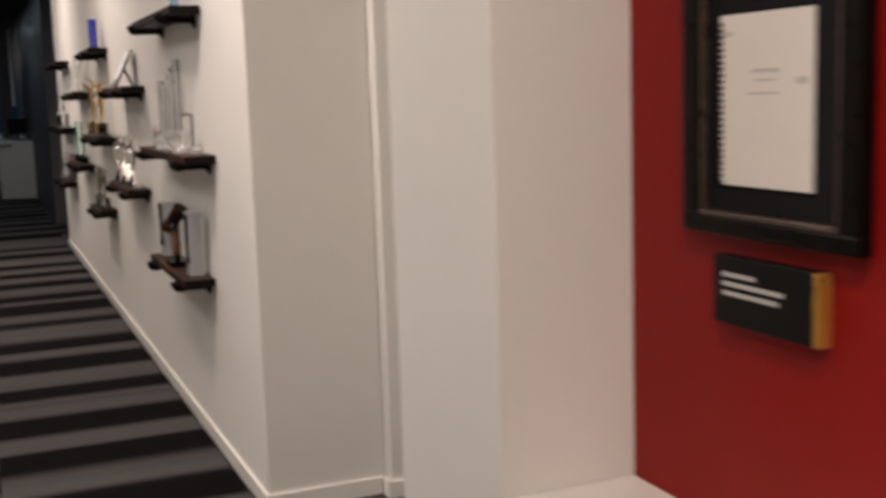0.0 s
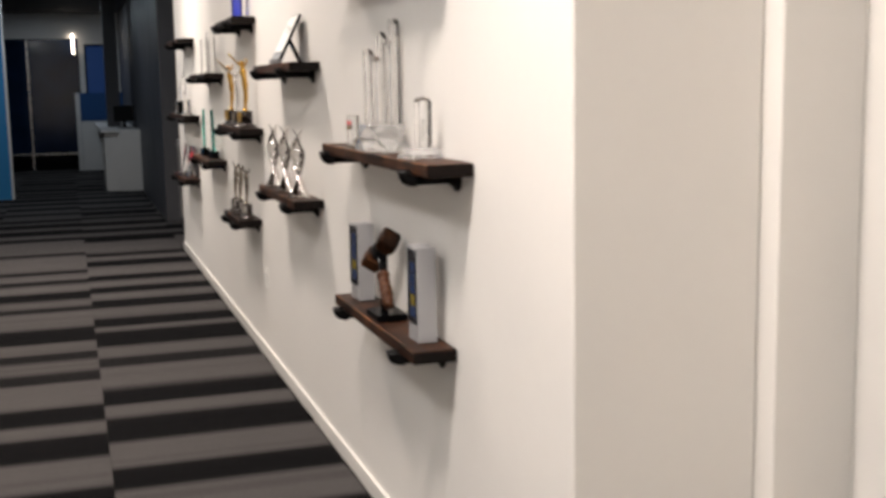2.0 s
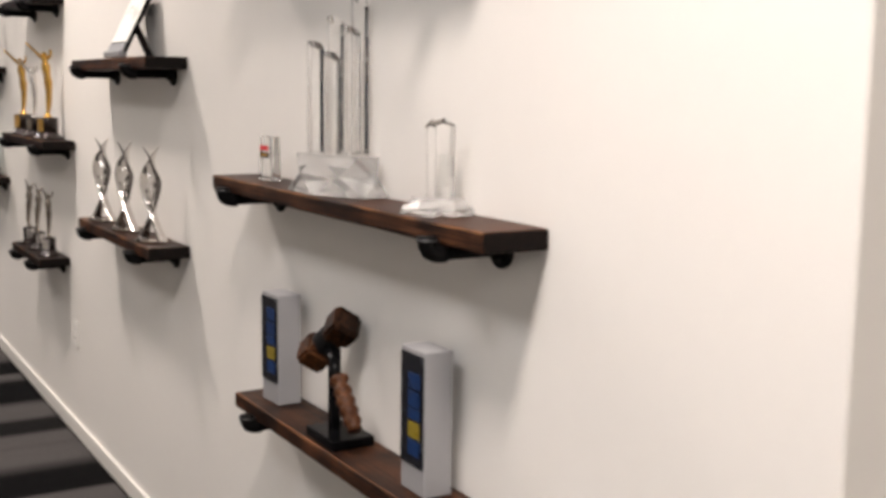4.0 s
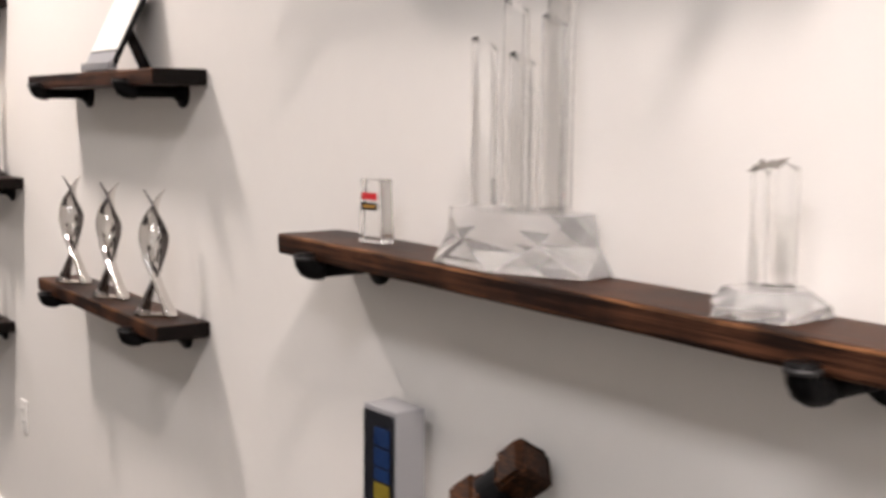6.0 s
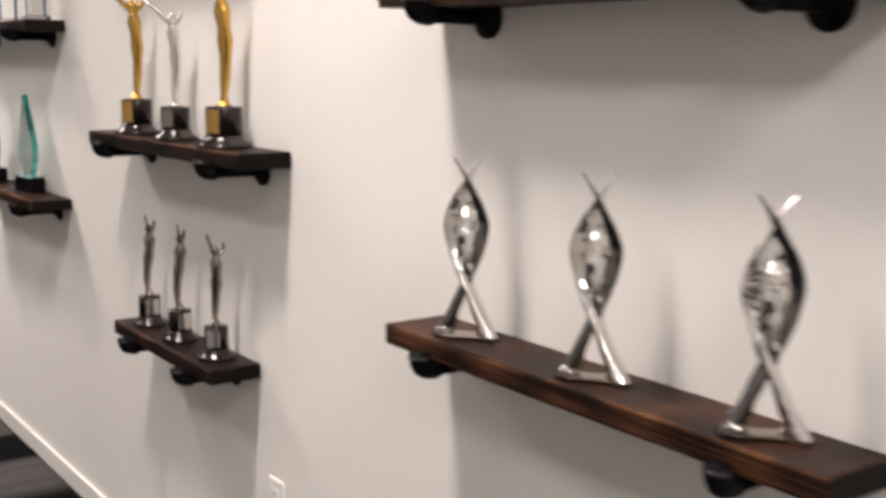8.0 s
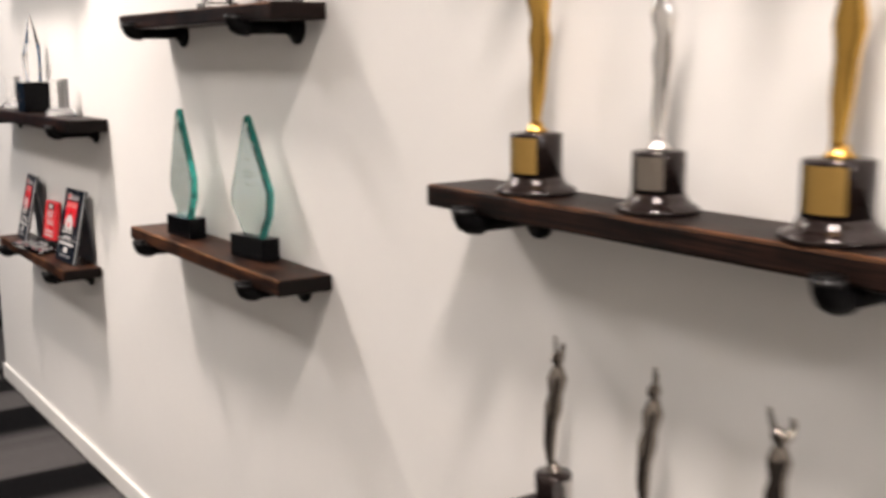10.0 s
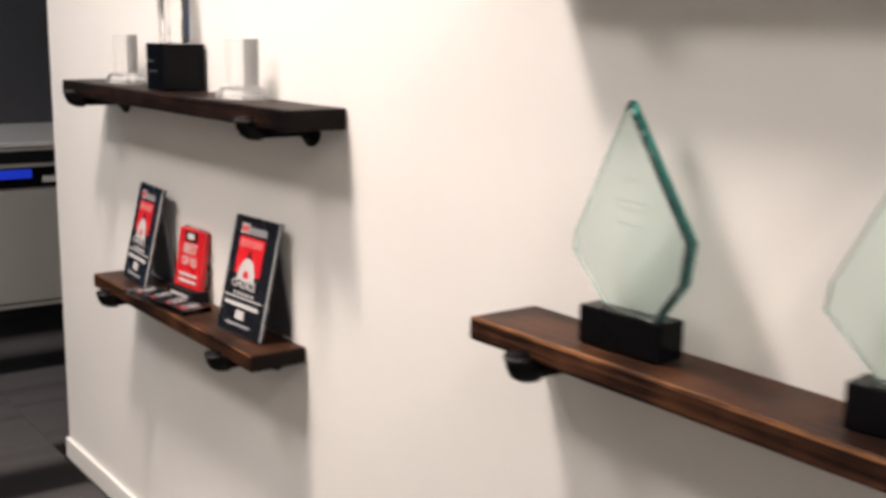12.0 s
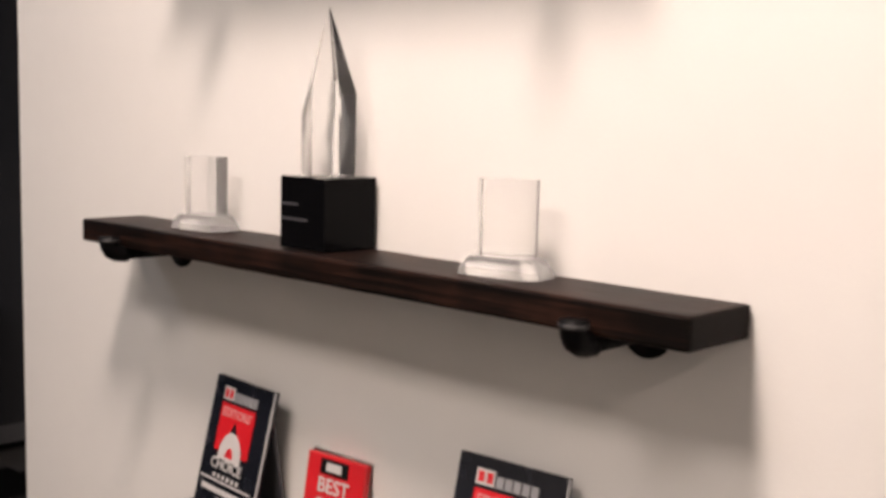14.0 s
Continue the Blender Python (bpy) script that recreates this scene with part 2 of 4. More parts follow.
M_RIPPLED = surface("rippled_polished_silver", (0.74, 0.715, 0.69), 0.06, 1.0, var=0.06, scale=10, bump=1.0, bump_scale=55, rough_var=0.03)
M_PEWTER = surface("dark_pewter", (0.30, 0.265, 0.23), 0.14, 1.0, var=0.15, scale=14, rough_var=0.06)
M_WORN_IRON = surface("worn_iron_rim", (0.022, 0.021, 0.022), 0.4, 0.3, var=0.4, scale=60)
M_SILVER = surface("satin_silver", (0.62, 0.60, 0.58), 0.22, 1.0, var=0.08, scale=14, rough_var=0.06)
M_GOLD = surface("polished_gold", (0.60, 0.36, 0.085), 0.16, 1.0, var=0.08, scale=14, rough_var=0.06)
M_GOLD_PLATE = surface("satin_gold_plate", (0.52, 0.33, 0.10), 0.38, 1.0, var=0.1, scale=14, rough_var=0.06)
M_BRONZE_BASE = surface("black_pedestal", (0.018, 0.012, 0.011), 0.12, 0.3, var=0.2, scale=15, rough_var=0.05)
M_ALU = surface("silver_plastic", (0.31, 0.31, 0.32), 0.36, 0.15, var=0.04, scale=9)
M_PLATE = surface("white_plastic", (0.82, 0.81, 0.78), 0.3, var=0.01, scale=9)
M_GAVEL = wood("walnut_gavel", (0.008, 0.0035, 0.002), (0.095, 0.036, 0.013), 0.35)
M_HANDLE = wood("turned_handle_wood", (0.035, 0.012, 0.005), (0.10, 0.042, 0.020), 0.3)
M_SCREEN_BLUE = surface("printed_blue", (0.004, 0.022, 0.085), 0.3, var=0.35, scale=40)
M_SCREEN_YELLOW = surface("printed_yellow", (0.20, 0.15, 0.015), 0.3, var=0.15, scale=40)
M_NAVY = surface("printed_navy_black", (0.007, 0.008, 0.012), 0.25, var=0.15, scale=20)
M_GREY_BOARD = surface("grey_board", (0.05, 0.05, 0.055), 0.4, var=0.1, scale=20)
M_PRINT_RED = surface("printed_red", (0.52, 0.012, 0.018), 0.3, var=0.06, scale=20)
M_PRINT_WHITE = surface("printed_white", (0.48, 0.465, 0.455), 0.4, var=0.04, scale=20)
M_PRINT_GREY = surface("printed_grey", (0.24, 0.24, 0.25), 0.4, var=0.05, scale=20)
M_SLAB_EDGE = surface("pale_grey_slab_edge", (0.42, 0.42, 0.43), 0.35, var=0.05, scale=20)
M_PRINT_PINK = surface("printed_pale_red", (0.55, 0.22, 0.22), 0.4, var=0.05, scale=20)
M_PRINT_INK = surface("faded_ink", (0.50, 0.47, 0.44), 0.7, var=0.1, scale=40)
M_PAPER = surface("cream_paper", (0.72, 0.67, 0.62), 0.8, var=0.03, scale=8)
M_MAT = surface("charcoal_mat_board", (0.009, 0.008, 0.009), 0.85, var=0.1, scale=30, spec=0.15)
M_FRAME = surface("black_frame_lacquer", (0.004, 0.003, 0.0025), 0.3, var=0.4, scale=25, spec=0.10, rough_var=0.1)
M_FRAME_LIP = surface("worn_silver_lip", (0.13, 0.095, 0.075), 0.3, 0.7, var=0.5, scale=40)
M_BRASS = surface("brass_edge", (0.62, 0.34, 0.07), 0.3, 0.6, var=0.08, scale=30)
M_STEEL = surface("brushed_steel", (0.42, 0.40, 0.38), 0.28, 1.0, var=0.08, scale=30)
M_PRN_GREY = surface("printer_grey_plastic", (0.30, 0.29, 0.27), 0.45, var=0.04, scale=6)
M_PRN_LIGHT = surface("printer_light_plastic", (0.50, 0.49, 0.47), 0.45, var=0.04, scale=6)
M_BLUE_LED = glow("blue_display", (0.012, 0.05, 0.8), 0.13)
M_BLUE_FABRIC = surface("blue_partition_fabric", (0.01, 0.055, 0.17), 0.9, var=0.15, scale=30, bump=0.4)
M_BLUE_PAINT = surface("bright_blue_paint", (0.01, 0.22, 0.50), 0.5, var=0.05, scale=3)
M_LAMINATE = surface("white_laminate", (0.55, 0.54, 0.52), 0.4, var=0.03, scale=5)
# The blue mirrored by the partition glass is put into its base colour.
M_SMOKED = surface("smoked_glass_blue_reflection", (0.005, 0.012, 0.032), 0.08, var=0.4, scale=2, rough_var=0.04, spec=0.3)
M_NIGHT_BLUE = glow("blue_night_window", (0.008, 0.032, 0.12), 0.30)
M_LENS = glow("lamp_lens", (1.0, 0.86, 0.70), 9.0)
M_PANEL = glow("fill_panel_glow", (1.0, 0.92, 0.82), 3.0)

# ---- mesh helpers ----


def mesh_object(name, bm, mats, smooth=False):
    me = bpy.data.meshes.new(name)
    bmesh.ops.recalc_face_normals(bm, faces=bm.faces)
    bm.to_mesh(me)
    bm.free()
    for mat in mats if isinstance(mats, (list, tuple)) else [mats]:
        me.materials.append(mat)
    if smooth:
        for p in me.polygons:
            p.use_smooth = True
    return new(name, me)


def part(name, bm, material, parent, label="", smooth=False, at=None):
    ob = mesh_object(name, bm, material, smooth)
    ob.parent = parent
    if at is not None:
        ob.matrix_basis = at
    if label:
        tagged(ob, label)
    return ob


def thing(name, x, y, z, rz, label, category, group=""):
    ob = new(name)
    ob.empty_display_size = 0.05
    ob.matrix_basis = pose(x, y, z, 0, 0, rz)
    return tagged(ob, label, category, group)


def structure(name, bm, material, label, category="", smooth=False):
    return tagged(mesh_object(name, bm, material, smooth), label, category, kind="structure")


def box(x0, x1, y0, y1, z0, z1, bevel=0.0, into=None, seg=2):
    bm = bmesh.new()
    bmesh.ops.create_cube(bm, size=1.0)
    for v in bm.verts:
        v.co = Vector((x0 + (v.co.x + 0.5) * (x1 - x0), y0 + (v.co.y + 0.5) * (y1 - y0), z0 + (v.co.z + 0.5) * (z1 - z0)))
    if bevel:
        bmesh.ops.bevel(bm, geom=list(bm.edges), offset=bevel, segments=seg, affect="EDGES", profile=0.5)
    return join(into, bm)


def join(into, bm):
    if into is None:
        return bm
    me = bpy.data.meshes.new("joined")
    bm.to_mesh(me)
    bm.free()
    into.from_mesh(me)
    bpy.data.meshes.remove(me)
    return into


def prism(points, a, b, axis="z", into=None, bevel=0.0):
    """A closed outline drawn out along an axis from a to b."""
    bm = bmesh.new()

    def place(p, h):
        return {"z": (p[0], p[1], h), "x": (h, p[0], p[1]), "y": (p[0], h, p[1])}[axis]

    low = [bm.verts.new(place(p, a)) for p in points]
    high = [bm.verts.new(place(p, b)) for p in points]
    bm.faces.new(low[::-1])
    bm.faces.new(high)
    n = len(points)
    for i in range(n):
        bm.faces.new((low[i], low[(i + 1) % n], high[(i + 1) % n], high[i]))
    if bevel:
        bmesh.ops.bevel(bm, geom=list(bm.edges), offset=bevel, segments=1, affect="EDGES")
    return join(into, bm)


def ngon(n, r, cx=0.0, cy=0.0, turn=0.0):
    return [(cx + r * math.cos(turn + 2 * math.pi * i / n), cy + r * math.sin(turn + 2 * math.pi * i / n)) for i in range(n)]


def lathe(profile, n=28, cx=0.0, cy=0.0, into=None, turn=0.0):
    """Turns (radius, height) pairs about the upright axis."""
    bm = bmesh.new()
    rings = []
    for r, h in profile:
        rings.append([bm.verts.new((cx + r * math.cos(turn + 2 * math.pi * i / n), cy + r * math.sin(turn + 2 * math.pi * i / n), h)) for i in range(n)])
    for a, b in zip(rings, rings[1:]):
        for i in range(n):
            bm.faces.new((a[i], a[(i + 1) % n], b[(i + 1) % n], b[i]))
    bm.faces.new(rings[0][::-1])
    bm.faces.new(rings[-1])
    return join(into, bm)


def tube(points, radii, n=14, into=None, flat=1.0, side=Vector((0, 0, 1))):
    """A round or flattened rod through points."""
    bm = bmesh.new()
    pts = [Vector(p) for p in points]
    rings = []
    for i, p in enumerate(pts):
        d = (pts[min(i + 1, len(pts) - 1)] - pts[max(i - 1, 0)]).normalized()
        u = side - d * side.dot(d)
        if u.length < 1e-3:
            u = Vector((1, 0, 0)) - d * d.x
        u.normalize()
        v = d.cross(u)
        r = radii[i] if isinstance(radii, (list, tuple)) else radii
        rings.append([bm.verts.new(p + u * (r * math.cos(2 * math.pi * k / n)) + v * (r * flat * math.sin(2 * math.pi * k / n))) for k in range(n)])
    for a, b in zip(rings, rings[1:]):
        for k in range(n):
            bm.faces.new((a[k], a[(k + 1) % n], b[(k + 1) % n], b[k]))
    bm.faces.new(rings[0][::-1])
    bm.faces.new(rings[-1])
    return join(into, bm)


def words(body, size, material, parent, at, name="lettering", align="CENTER"):
    cu = bpy.data.curves.new(name, "FONT")
    cu.body, cu.size, cu.align_x, cu.align_y = body, size, align, "CENTER"
    cu.extrude, cu.offset = 0.0003, 0.0004
    cu.materials.append(material)
    ob = new(name, cu)
    ob.parent = parent
    ob.matrix_basis = at
    return ob


# ---- structure ----
WALL_END = 8.962
bm = box(0, 0.464, 0, WALL_END, 0, CEIL, 0.004, seg=1)
structure("wall_trophy", bm, M_WALL, "long off-white painted wall carrying wooden award shelves", "wall")
bm = box(0.466, 0.684, -0.07, 0.3, 0, CEIL, 0.003, seg=1)
structure("wall_pilaster", bm, M_WALL, "narrow off-white pilaster beside the door alcove", "wall")
bm = box(0.6845, 0.82, -0.320, 0.3, 0, CEIL)
box(0.6845, 0.82, -1.44, -1.345, 0, CEIL, into=bm)
box(0.6845, 0.82, -1.345, -0.320, 2.16, CEIL, into=bm)
structure("wall_door", bm, M_WALL, "off-white wall around the flush door in the alcove", "wall")
bm = box(0.015, 0.82, -2.028, -1.442, 0, CEIL, 0.003, seg=1)
box(0.015, 0.328, -3.75, -2.028, 0, 0.722, into=bm)
box(0.015, 0.328, -3.75, -2.028, 2.35, CEIL, into=bm)
box(0.015, 0.82, -6.2, -3.75, 0, CEIL, into=bm)
structure("wall_niche", bm, M_WALL, "off-white wall with a deep display niche cut into it", "wall")
bm = box(0.330, 0.82, -3.748, -2.030, 0, CEIL)
structure("wall_red", bm, M_RED, "deep red painted back wall of the display niche", "wall")
bm = box(0.018, 0.329, -3.747, -2.031, 0.722, 0.732, 0.002, seg=1)
structure("trim_sill", bm, M_TRIM, "white painted sill of the display niche", "trim")
# The west wall is unseen; its pale tone is set to bounce fill light.
structure("wall_west", box(-3.3, -3.1, -6.2, 11.0, 0, CEIL), M_WESTWALL, "unseen wall across the corridor, pale to bounce fill light", "wall")
structure("wall_south", box(-3.1, 0.014, -6.4, -6.2, 0, CEIL), M_WALL, "plain off-white wall closing the corridor", "wall")
structure("ceiling", box(-3.3, 0.82, -6.4, 9.6, CEIL, CEIL + 0.12), M_CEIL, "white ceiling over the corridor", "ceiling")
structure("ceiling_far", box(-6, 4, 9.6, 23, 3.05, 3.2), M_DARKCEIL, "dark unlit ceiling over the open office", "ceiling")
structure("wall_bulkhead", box(-3.3, 4, 9.5, 9.6, CEIL + 0.12, 3.2), M_WALL, "bulkhead between the two ceiling heights", "wall")
bm = box(0.03, 4, 11.36, 11.56, 0, 3.05)
box(0.03, 0.2, 11.56, 21.4, 0, 3.05, into=bm)
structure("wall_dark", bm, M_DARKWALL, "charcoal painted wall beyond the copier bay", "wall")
structure("wall_copier_bay", box(2.6, 2.7, 9.01, 11.36, 0, 3.05), M_DARKWALL, "charcoal wall closing the copier bay", "wall")
structure("baseboard_5", box(0.755, 2.59, 11.345, 11.359, 0.003, 0.09, 0.003, seg=1), M_GREYWALL, "grey baseboard under the charcoal wall", "baseboard")
structure("wall_copier_back", box(0.464, 2.6, 8.9, WALL_END - 0.004, 0, 3.05), M_WALL, "plain wall behind the trophy wall", "wall")
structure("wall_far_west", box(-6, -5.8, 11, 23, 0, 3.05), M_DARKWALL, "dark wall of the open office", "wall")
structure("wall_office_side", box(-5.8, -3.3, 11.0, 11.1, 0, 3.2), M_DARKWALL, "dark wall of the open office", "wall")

# skirting
bm = box(-0.013, -0.001, 0.0, WALL_END, 0.003, 0.075, 0.003, seg=1)
structure("baseboard_1", bm, M_TRIM, "white painted baseboard under the trophy wall", "baseboard")
bm = box(-0.013, 0.450, -0.013, -0.001, 0.003, 0.075, 0.003, seg=1)
structure("baseboard_2", bm, M_TRIM, "white painted baseboard on the wall end", "baseboard")
bm = box(0.4505, 0.463, -0.083, -0.014, 0.003, 0.075, 0.003, seg=1)
box(0.4635, 0.683, -0.083, -0.071, 0.003, 0.075, 0.003, into=bm, seg=1)
structure("baseboard_3", bm, M_TRIM, "white painted baseboard round the pilaster", "baseboard")
bm = box(0.002, 0.014, -6.19, -1.43, 0.003, 0.075, 0.003, seg=1)
structure("baseboard_4", bm, M_TRIM, "white painted baseboard under the niche wall", "baseboard")

# door in the alcove
door = tagged(new("door_1"), "cream flush door with a steel lever and deadbolt", "door", kind="structure")
door.matrix_basis = pose(0.688, -0.497, 0)
bm = box(-0.010, 0.006, 0.03, 0.172, 0.003, 2.14, 0.003, seg=1)
part("frame_face", bm, M_TRIM, door)
bm = box(-0.03, -0.006, 0.085, 0.115, 0.003, 2.14, 0.006)
box(-0.022, 0.02, 0.006, 0.03, 0.003, 2.14, 0.003, into=bm, seg=1)
part("stop_moulding", bm, M_TRIM, door)
bm = box(0.010, 0.052, -0.81, 0.005, 0.012, 2.10, 0.002, seg=1)
part("door_leaf", bm, M_DOOR, door)
bm = box(-0.012, 0.02, -0.835, -0.814, 0.003, 2.14, 0.003, seg=1)
box(-0.012, 0.02, -0.813, 0.03, 2.104, 2.14, 0.003, into=bm, seg=1)
part("frame_edge", bm, M_TRIM, door)


def x_lathe(profile, cy, cz, n=24, into=None):
    bm = lathe(profile, n)
    for v in bm.verts:
        v.co = Vector((-v.co.z, cy + v.co.x, cz + v.co.y))
    return join(into, bm)


part("deadbolt", x_lathe([(0.019, -0.011), (0.019, 0.004), (0.016, 0.008), (0.009, 0.010)], -0.034, 1.105), M_STEEL, door, "round steel deadbolt", True)
bm = x_lathe([(0.021, -0.011), (0.021, 0.002), (0.017, 0.008), (0.011, 0.010), (0.011, 0.05)], -0.034, 1.012)
lever = part("door_handle", bm, M_STEEL, door, "steel lever door handle", True)
bm = tube([(-0.045, -0.027, 1.012), (-0.052, -0.044, 1.012), (-0.05, -0.082, 1.010), (-0.047, -0.137, 1.007)], [0.010, 0.011, 0.0095, 0.008])
part("lever", bm, M_STEEL, lever, "", True)

# ---- wooden shelves on pipe brackets ----
DEPTH, THICK = 0.131, 0.037


def board(length, seed, thick):
    rng = random.Random(seed)
    bm = bmesh.new()
    bmesh.ops.create_cube(bm, size=1.0)
    for v in bm.verts:
        v.co = Vector(((v.co.x - 0.5) * DEPTH - 0.002, (v.co.y + 0.5) * length, (v.co.z - 0.5) * thick))
    long_edges = [e for e in bm.edges if abs(e.verts[0].co.y - e.verts[1].co.y) > 0.1]
    cuts = max(10, int(length * 26))
    bmesh.ops.subdivide_edges(bm, edges=long_edges, cuts=cuts, use_grid_fill=True)
    edge = [e for e in bm.edges if e.is_boundary is False and e.calc_face_angle(0) > 0.8]
    bmesh.ops.bevel(bm, geom=edge, offset=0.005, segments=2, affect="EDGES", profile=0.55)
    off = rng.random() * 50
    for v in bm.verts:
        k = noise.noise(Vector((off, v.co.y * 9, v.co.z * 20)))
        q = noise.noise(Vector((off + 9, v.co.y * 34, v.co.x * 30)))
        if v.co.x < -0.1:
            v.co.x += 0.0016 * k + 0.0007 * q
        v.co.z += 0.0008 * noise.noise(Vector((off + 4, v.co.y * 6, 0))) + 0.0004 * q
    bm.normal_update()
    for f in bm.faces:
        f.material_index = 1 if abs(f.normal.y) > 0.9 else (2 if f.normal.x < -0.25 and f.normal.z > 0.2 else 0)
    return bm


def bracket(parent, y):
    zc = -THICK - 0.0145
    pipe = part("pipe", tube([(-0.012, 0, 0), (-0.07, 0, 0), (-0.135, 0, 0)], 0.0135, 16), M_IRON, parent, "", True, pose(0, y, zc))
    bm = x_lathe([(0.036, 0.001), (0.036, 0.007), (0.033, 0.009), (0.021, 0.010), (0.020, 0.020), (0.018, 0.022)], 0, 0, 24)
    part("flange", bm, M_IRON, pipe, "", True)
    arc = [(-0.120, 0, 0), (-0.128, 0, 0), (-0.140, 0, 0.001), (-0.149, 0, 0.006), (-0.154, 0, 0.014), (-0.155, 0, 0.024), (-0.155, 0, 0.030)]
    bm = tube(arc, [0.0175, 0.0175, 0.017, 0.0175, 0.017, 0.017, 0.018], 18, side=Vector((0, 1, 0)))
    part("elbow", bm, M_IRON, pipe, "", True)
    bm = lathe([(0.0185, 0.0), (0.0192, 0.003), (0.0188, 0.006), (0.0140, 0.0065), (0.0135, 0.001)], 20, -0.155, 0.0)
    part("rim", bm, M_WORN_IRON, pipe, "worn open iron rim", True, pose(0, 0, 0.020))


SHELVES = {
    "A0": (0.745, 1.88, 1.945), "A1": (0.614, 1.901, 1.329), "A2": (0.775, 1.755, 0.791),
    "B1": (2.486, 3.433, 1.640), "B2": (2.494, 3.408, 1.060),
    "C0": (4.12, 4.87, 1.925), "C1": (3.994, 4.957, 1.316), "C2": (4.161, 4.806, 0.797),
    "D1": (5.541, 6.515, 1.639), "D2": (5.549, 6.525, 1.052),
    "E0": (7.265, 8.21, 1.945), "E1": (7.099, 8.427, 1.325), "E2": (7.270, 8.236, 0.803),
}
CARRIES = {
    "A0": "a pale blue glass award", "A1": "clear crystal awards", "A2": "a gavel and boxes", "B1": "a leaning framed plaque",
    "B2": "three twisted silver awards", "C0": "a cobalt blue glass block", "C1": "gold and silver figure trophies",
    "C2": "three small silver trophies", "D1": "clear glass posts", "D2": "two green glass awards", "E0": "nothing",
    "E1": "crystal awards", "E2": "printed game award plaques",
}
for i, (key, (y0, y1, z)) in enumerate(SHELVES.items()):
    s = thing("wall_shelf", 0, y0, z, 0, "dark wooden shelf on black pipes, holding " + CARRIES[key], "shelf", "shelves on the trophy wall")
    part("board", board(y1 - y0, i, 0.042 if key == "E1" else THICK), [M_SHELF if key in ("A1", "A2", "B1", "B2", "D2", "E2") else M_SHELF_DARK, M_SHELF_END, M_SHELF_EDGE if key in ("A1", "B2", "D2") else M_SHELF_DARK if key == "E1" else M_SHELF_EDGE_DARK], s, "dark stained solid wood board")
    inset = 0.14
    bracket(s, inset)
    bracket(s, y1 - y0 - inset)


def top(key):
    return SHELVES[key][2] + 0.0015


# ---- crystal awards ----


def star_base(r, h, n=6):
    """A faceted crystal foot: wide ring of points, narrow top."""
    bm = bmesh.new()
    low, mid, high = [], [], []
    for i in range(n * 2):
        a = math.pi * i / n
        k = 1.0 if i % 2 == 0 else 0.80
        low.append(bm.verts.new((r * k * math.cos(a), r * k * math.sin(a), 0)))
        mid.append(bm.verts.new((r * (0.93 if i % 2 == 0 else 0.84) * math.cos(a), r * (0.93 if i % 2 == 0 else 0.84) * math.sin(a), h * 0.42)))
        k2 = 0.58 if i % 2 == 0 else 0.68
        high.append(bm.verts.new((r * k2 * math.cos(a), r * k2 * math.sin(a), h)))
    m = n * 2
    for a, b in ((low, mid), (mid, high)):
        for i in range(m):
            j = (i + 1) % m
            bm.faces.new((a[i], a[j], b[j]))
            bm.faces.new((a[i], b[j], b[i]))
    bm.faces.new(low[::-1])
    bm.faces.new(high)
    return bm


def column(cx, cy, r, z0, z1, slant=0.012):
    pts = ngon(6, r, cx, cy, 0.3)
    bm = prism(pts, z0, z1)
    for v in bm.verts:
        if v.co.z > z0 + 0.5 * (z1 - z0):
            v.co.z += slant * (v.co.y - cy) / r
    bmesh.ops.bevel(bm, geom=list(bm.edges), offset=0.0015, segments=1, affect="EDGES")
    return bm


def cut_base(r, h, n=6):
    """A crystal foot of large triangular facets in two tiers."""
    bm = bmesh.new()

    def ring(k, z, turn):
        return [bm.verts.new((k * r * math.cos(2 * math.pi * (i + turn) / n), k * r * math.sin(2 * math.pi * (i + turn) / n), z)) for i in range(n)]

    low, mid, high = ring(1.0, 0, 0), ring(0.86, 0.50 * h, 0.5), ring(0.80, h, 0)
    for i in range(n):
        j = (i + 1) % n
        bm.faces.new((low[i], low[j], mid[i]))
        bm.faces.new((low[j], mid[j], mid[i]))
        bm.faces.new((mid[i], mid[j], high[j]))
        bm.faces.new((mid[i], high[j], high[i]))
    bm.faces.new(low[::-1])
    bm.faces.new(high)
    bmesh.ops.bevel(bm, geom=list(bm.edges), offset=0.0008, segments=1, affect="EDGES")
    return bm


award = thing("crystal_award", -0.066, 1.297, top("A1"), 12, "large clear crystal tower award on a faceted star base", "award")
bm = cut_base(0.100, 0.085, 6)
bmesh.ops.scale(bm, vec=(0.66, 1.58, 0.97), verts=bm.verts)
part("base", bm, M_FACET, award, "faceted clear crystal base")
for cx, cy, h in ((-0.012, 0.058, 0.314), (-0.032, -0.026, 0.290), (0.018, 0.026, 0.366), (0.026, -0.046, 0.404), (-0.008, -0.062, 0.340)):
    part("column", column(cx, cy, 0.019, 0.086, h), M_COLUMN, award)

award = thing("crystal_award", -0.066, 0.870, top("A1"), 20, "small clear crystal column award on a faceted base", "award")
part("base", star_base(0.072, 0.029, 5), M_FACET, award, "faceted clear crystal base")
for cx, cy, h, r in ((0.004, -0.012, 0.165, 0.0185), (-0.006, 0.010, 0.160, 0.0105)):
    part("column", column(cx, cy, r, 0.030, h, 0.006), M_COLUMN, award)
part("etched_band", box(-0.011, -0.0102, -0.030, -0.010, 0.050, 0.110), M_FROST, award, "frosted engraved band")
bm = prism([(-0.010, 0.172), (0.0, 0.175), (0.014, 0.169), (0.026, 0.168), (0.013, 0.177), (0.009, 0.184), (0.003, 0.179), (-0.020, 0.186)], -0.012, -0.006, "x")
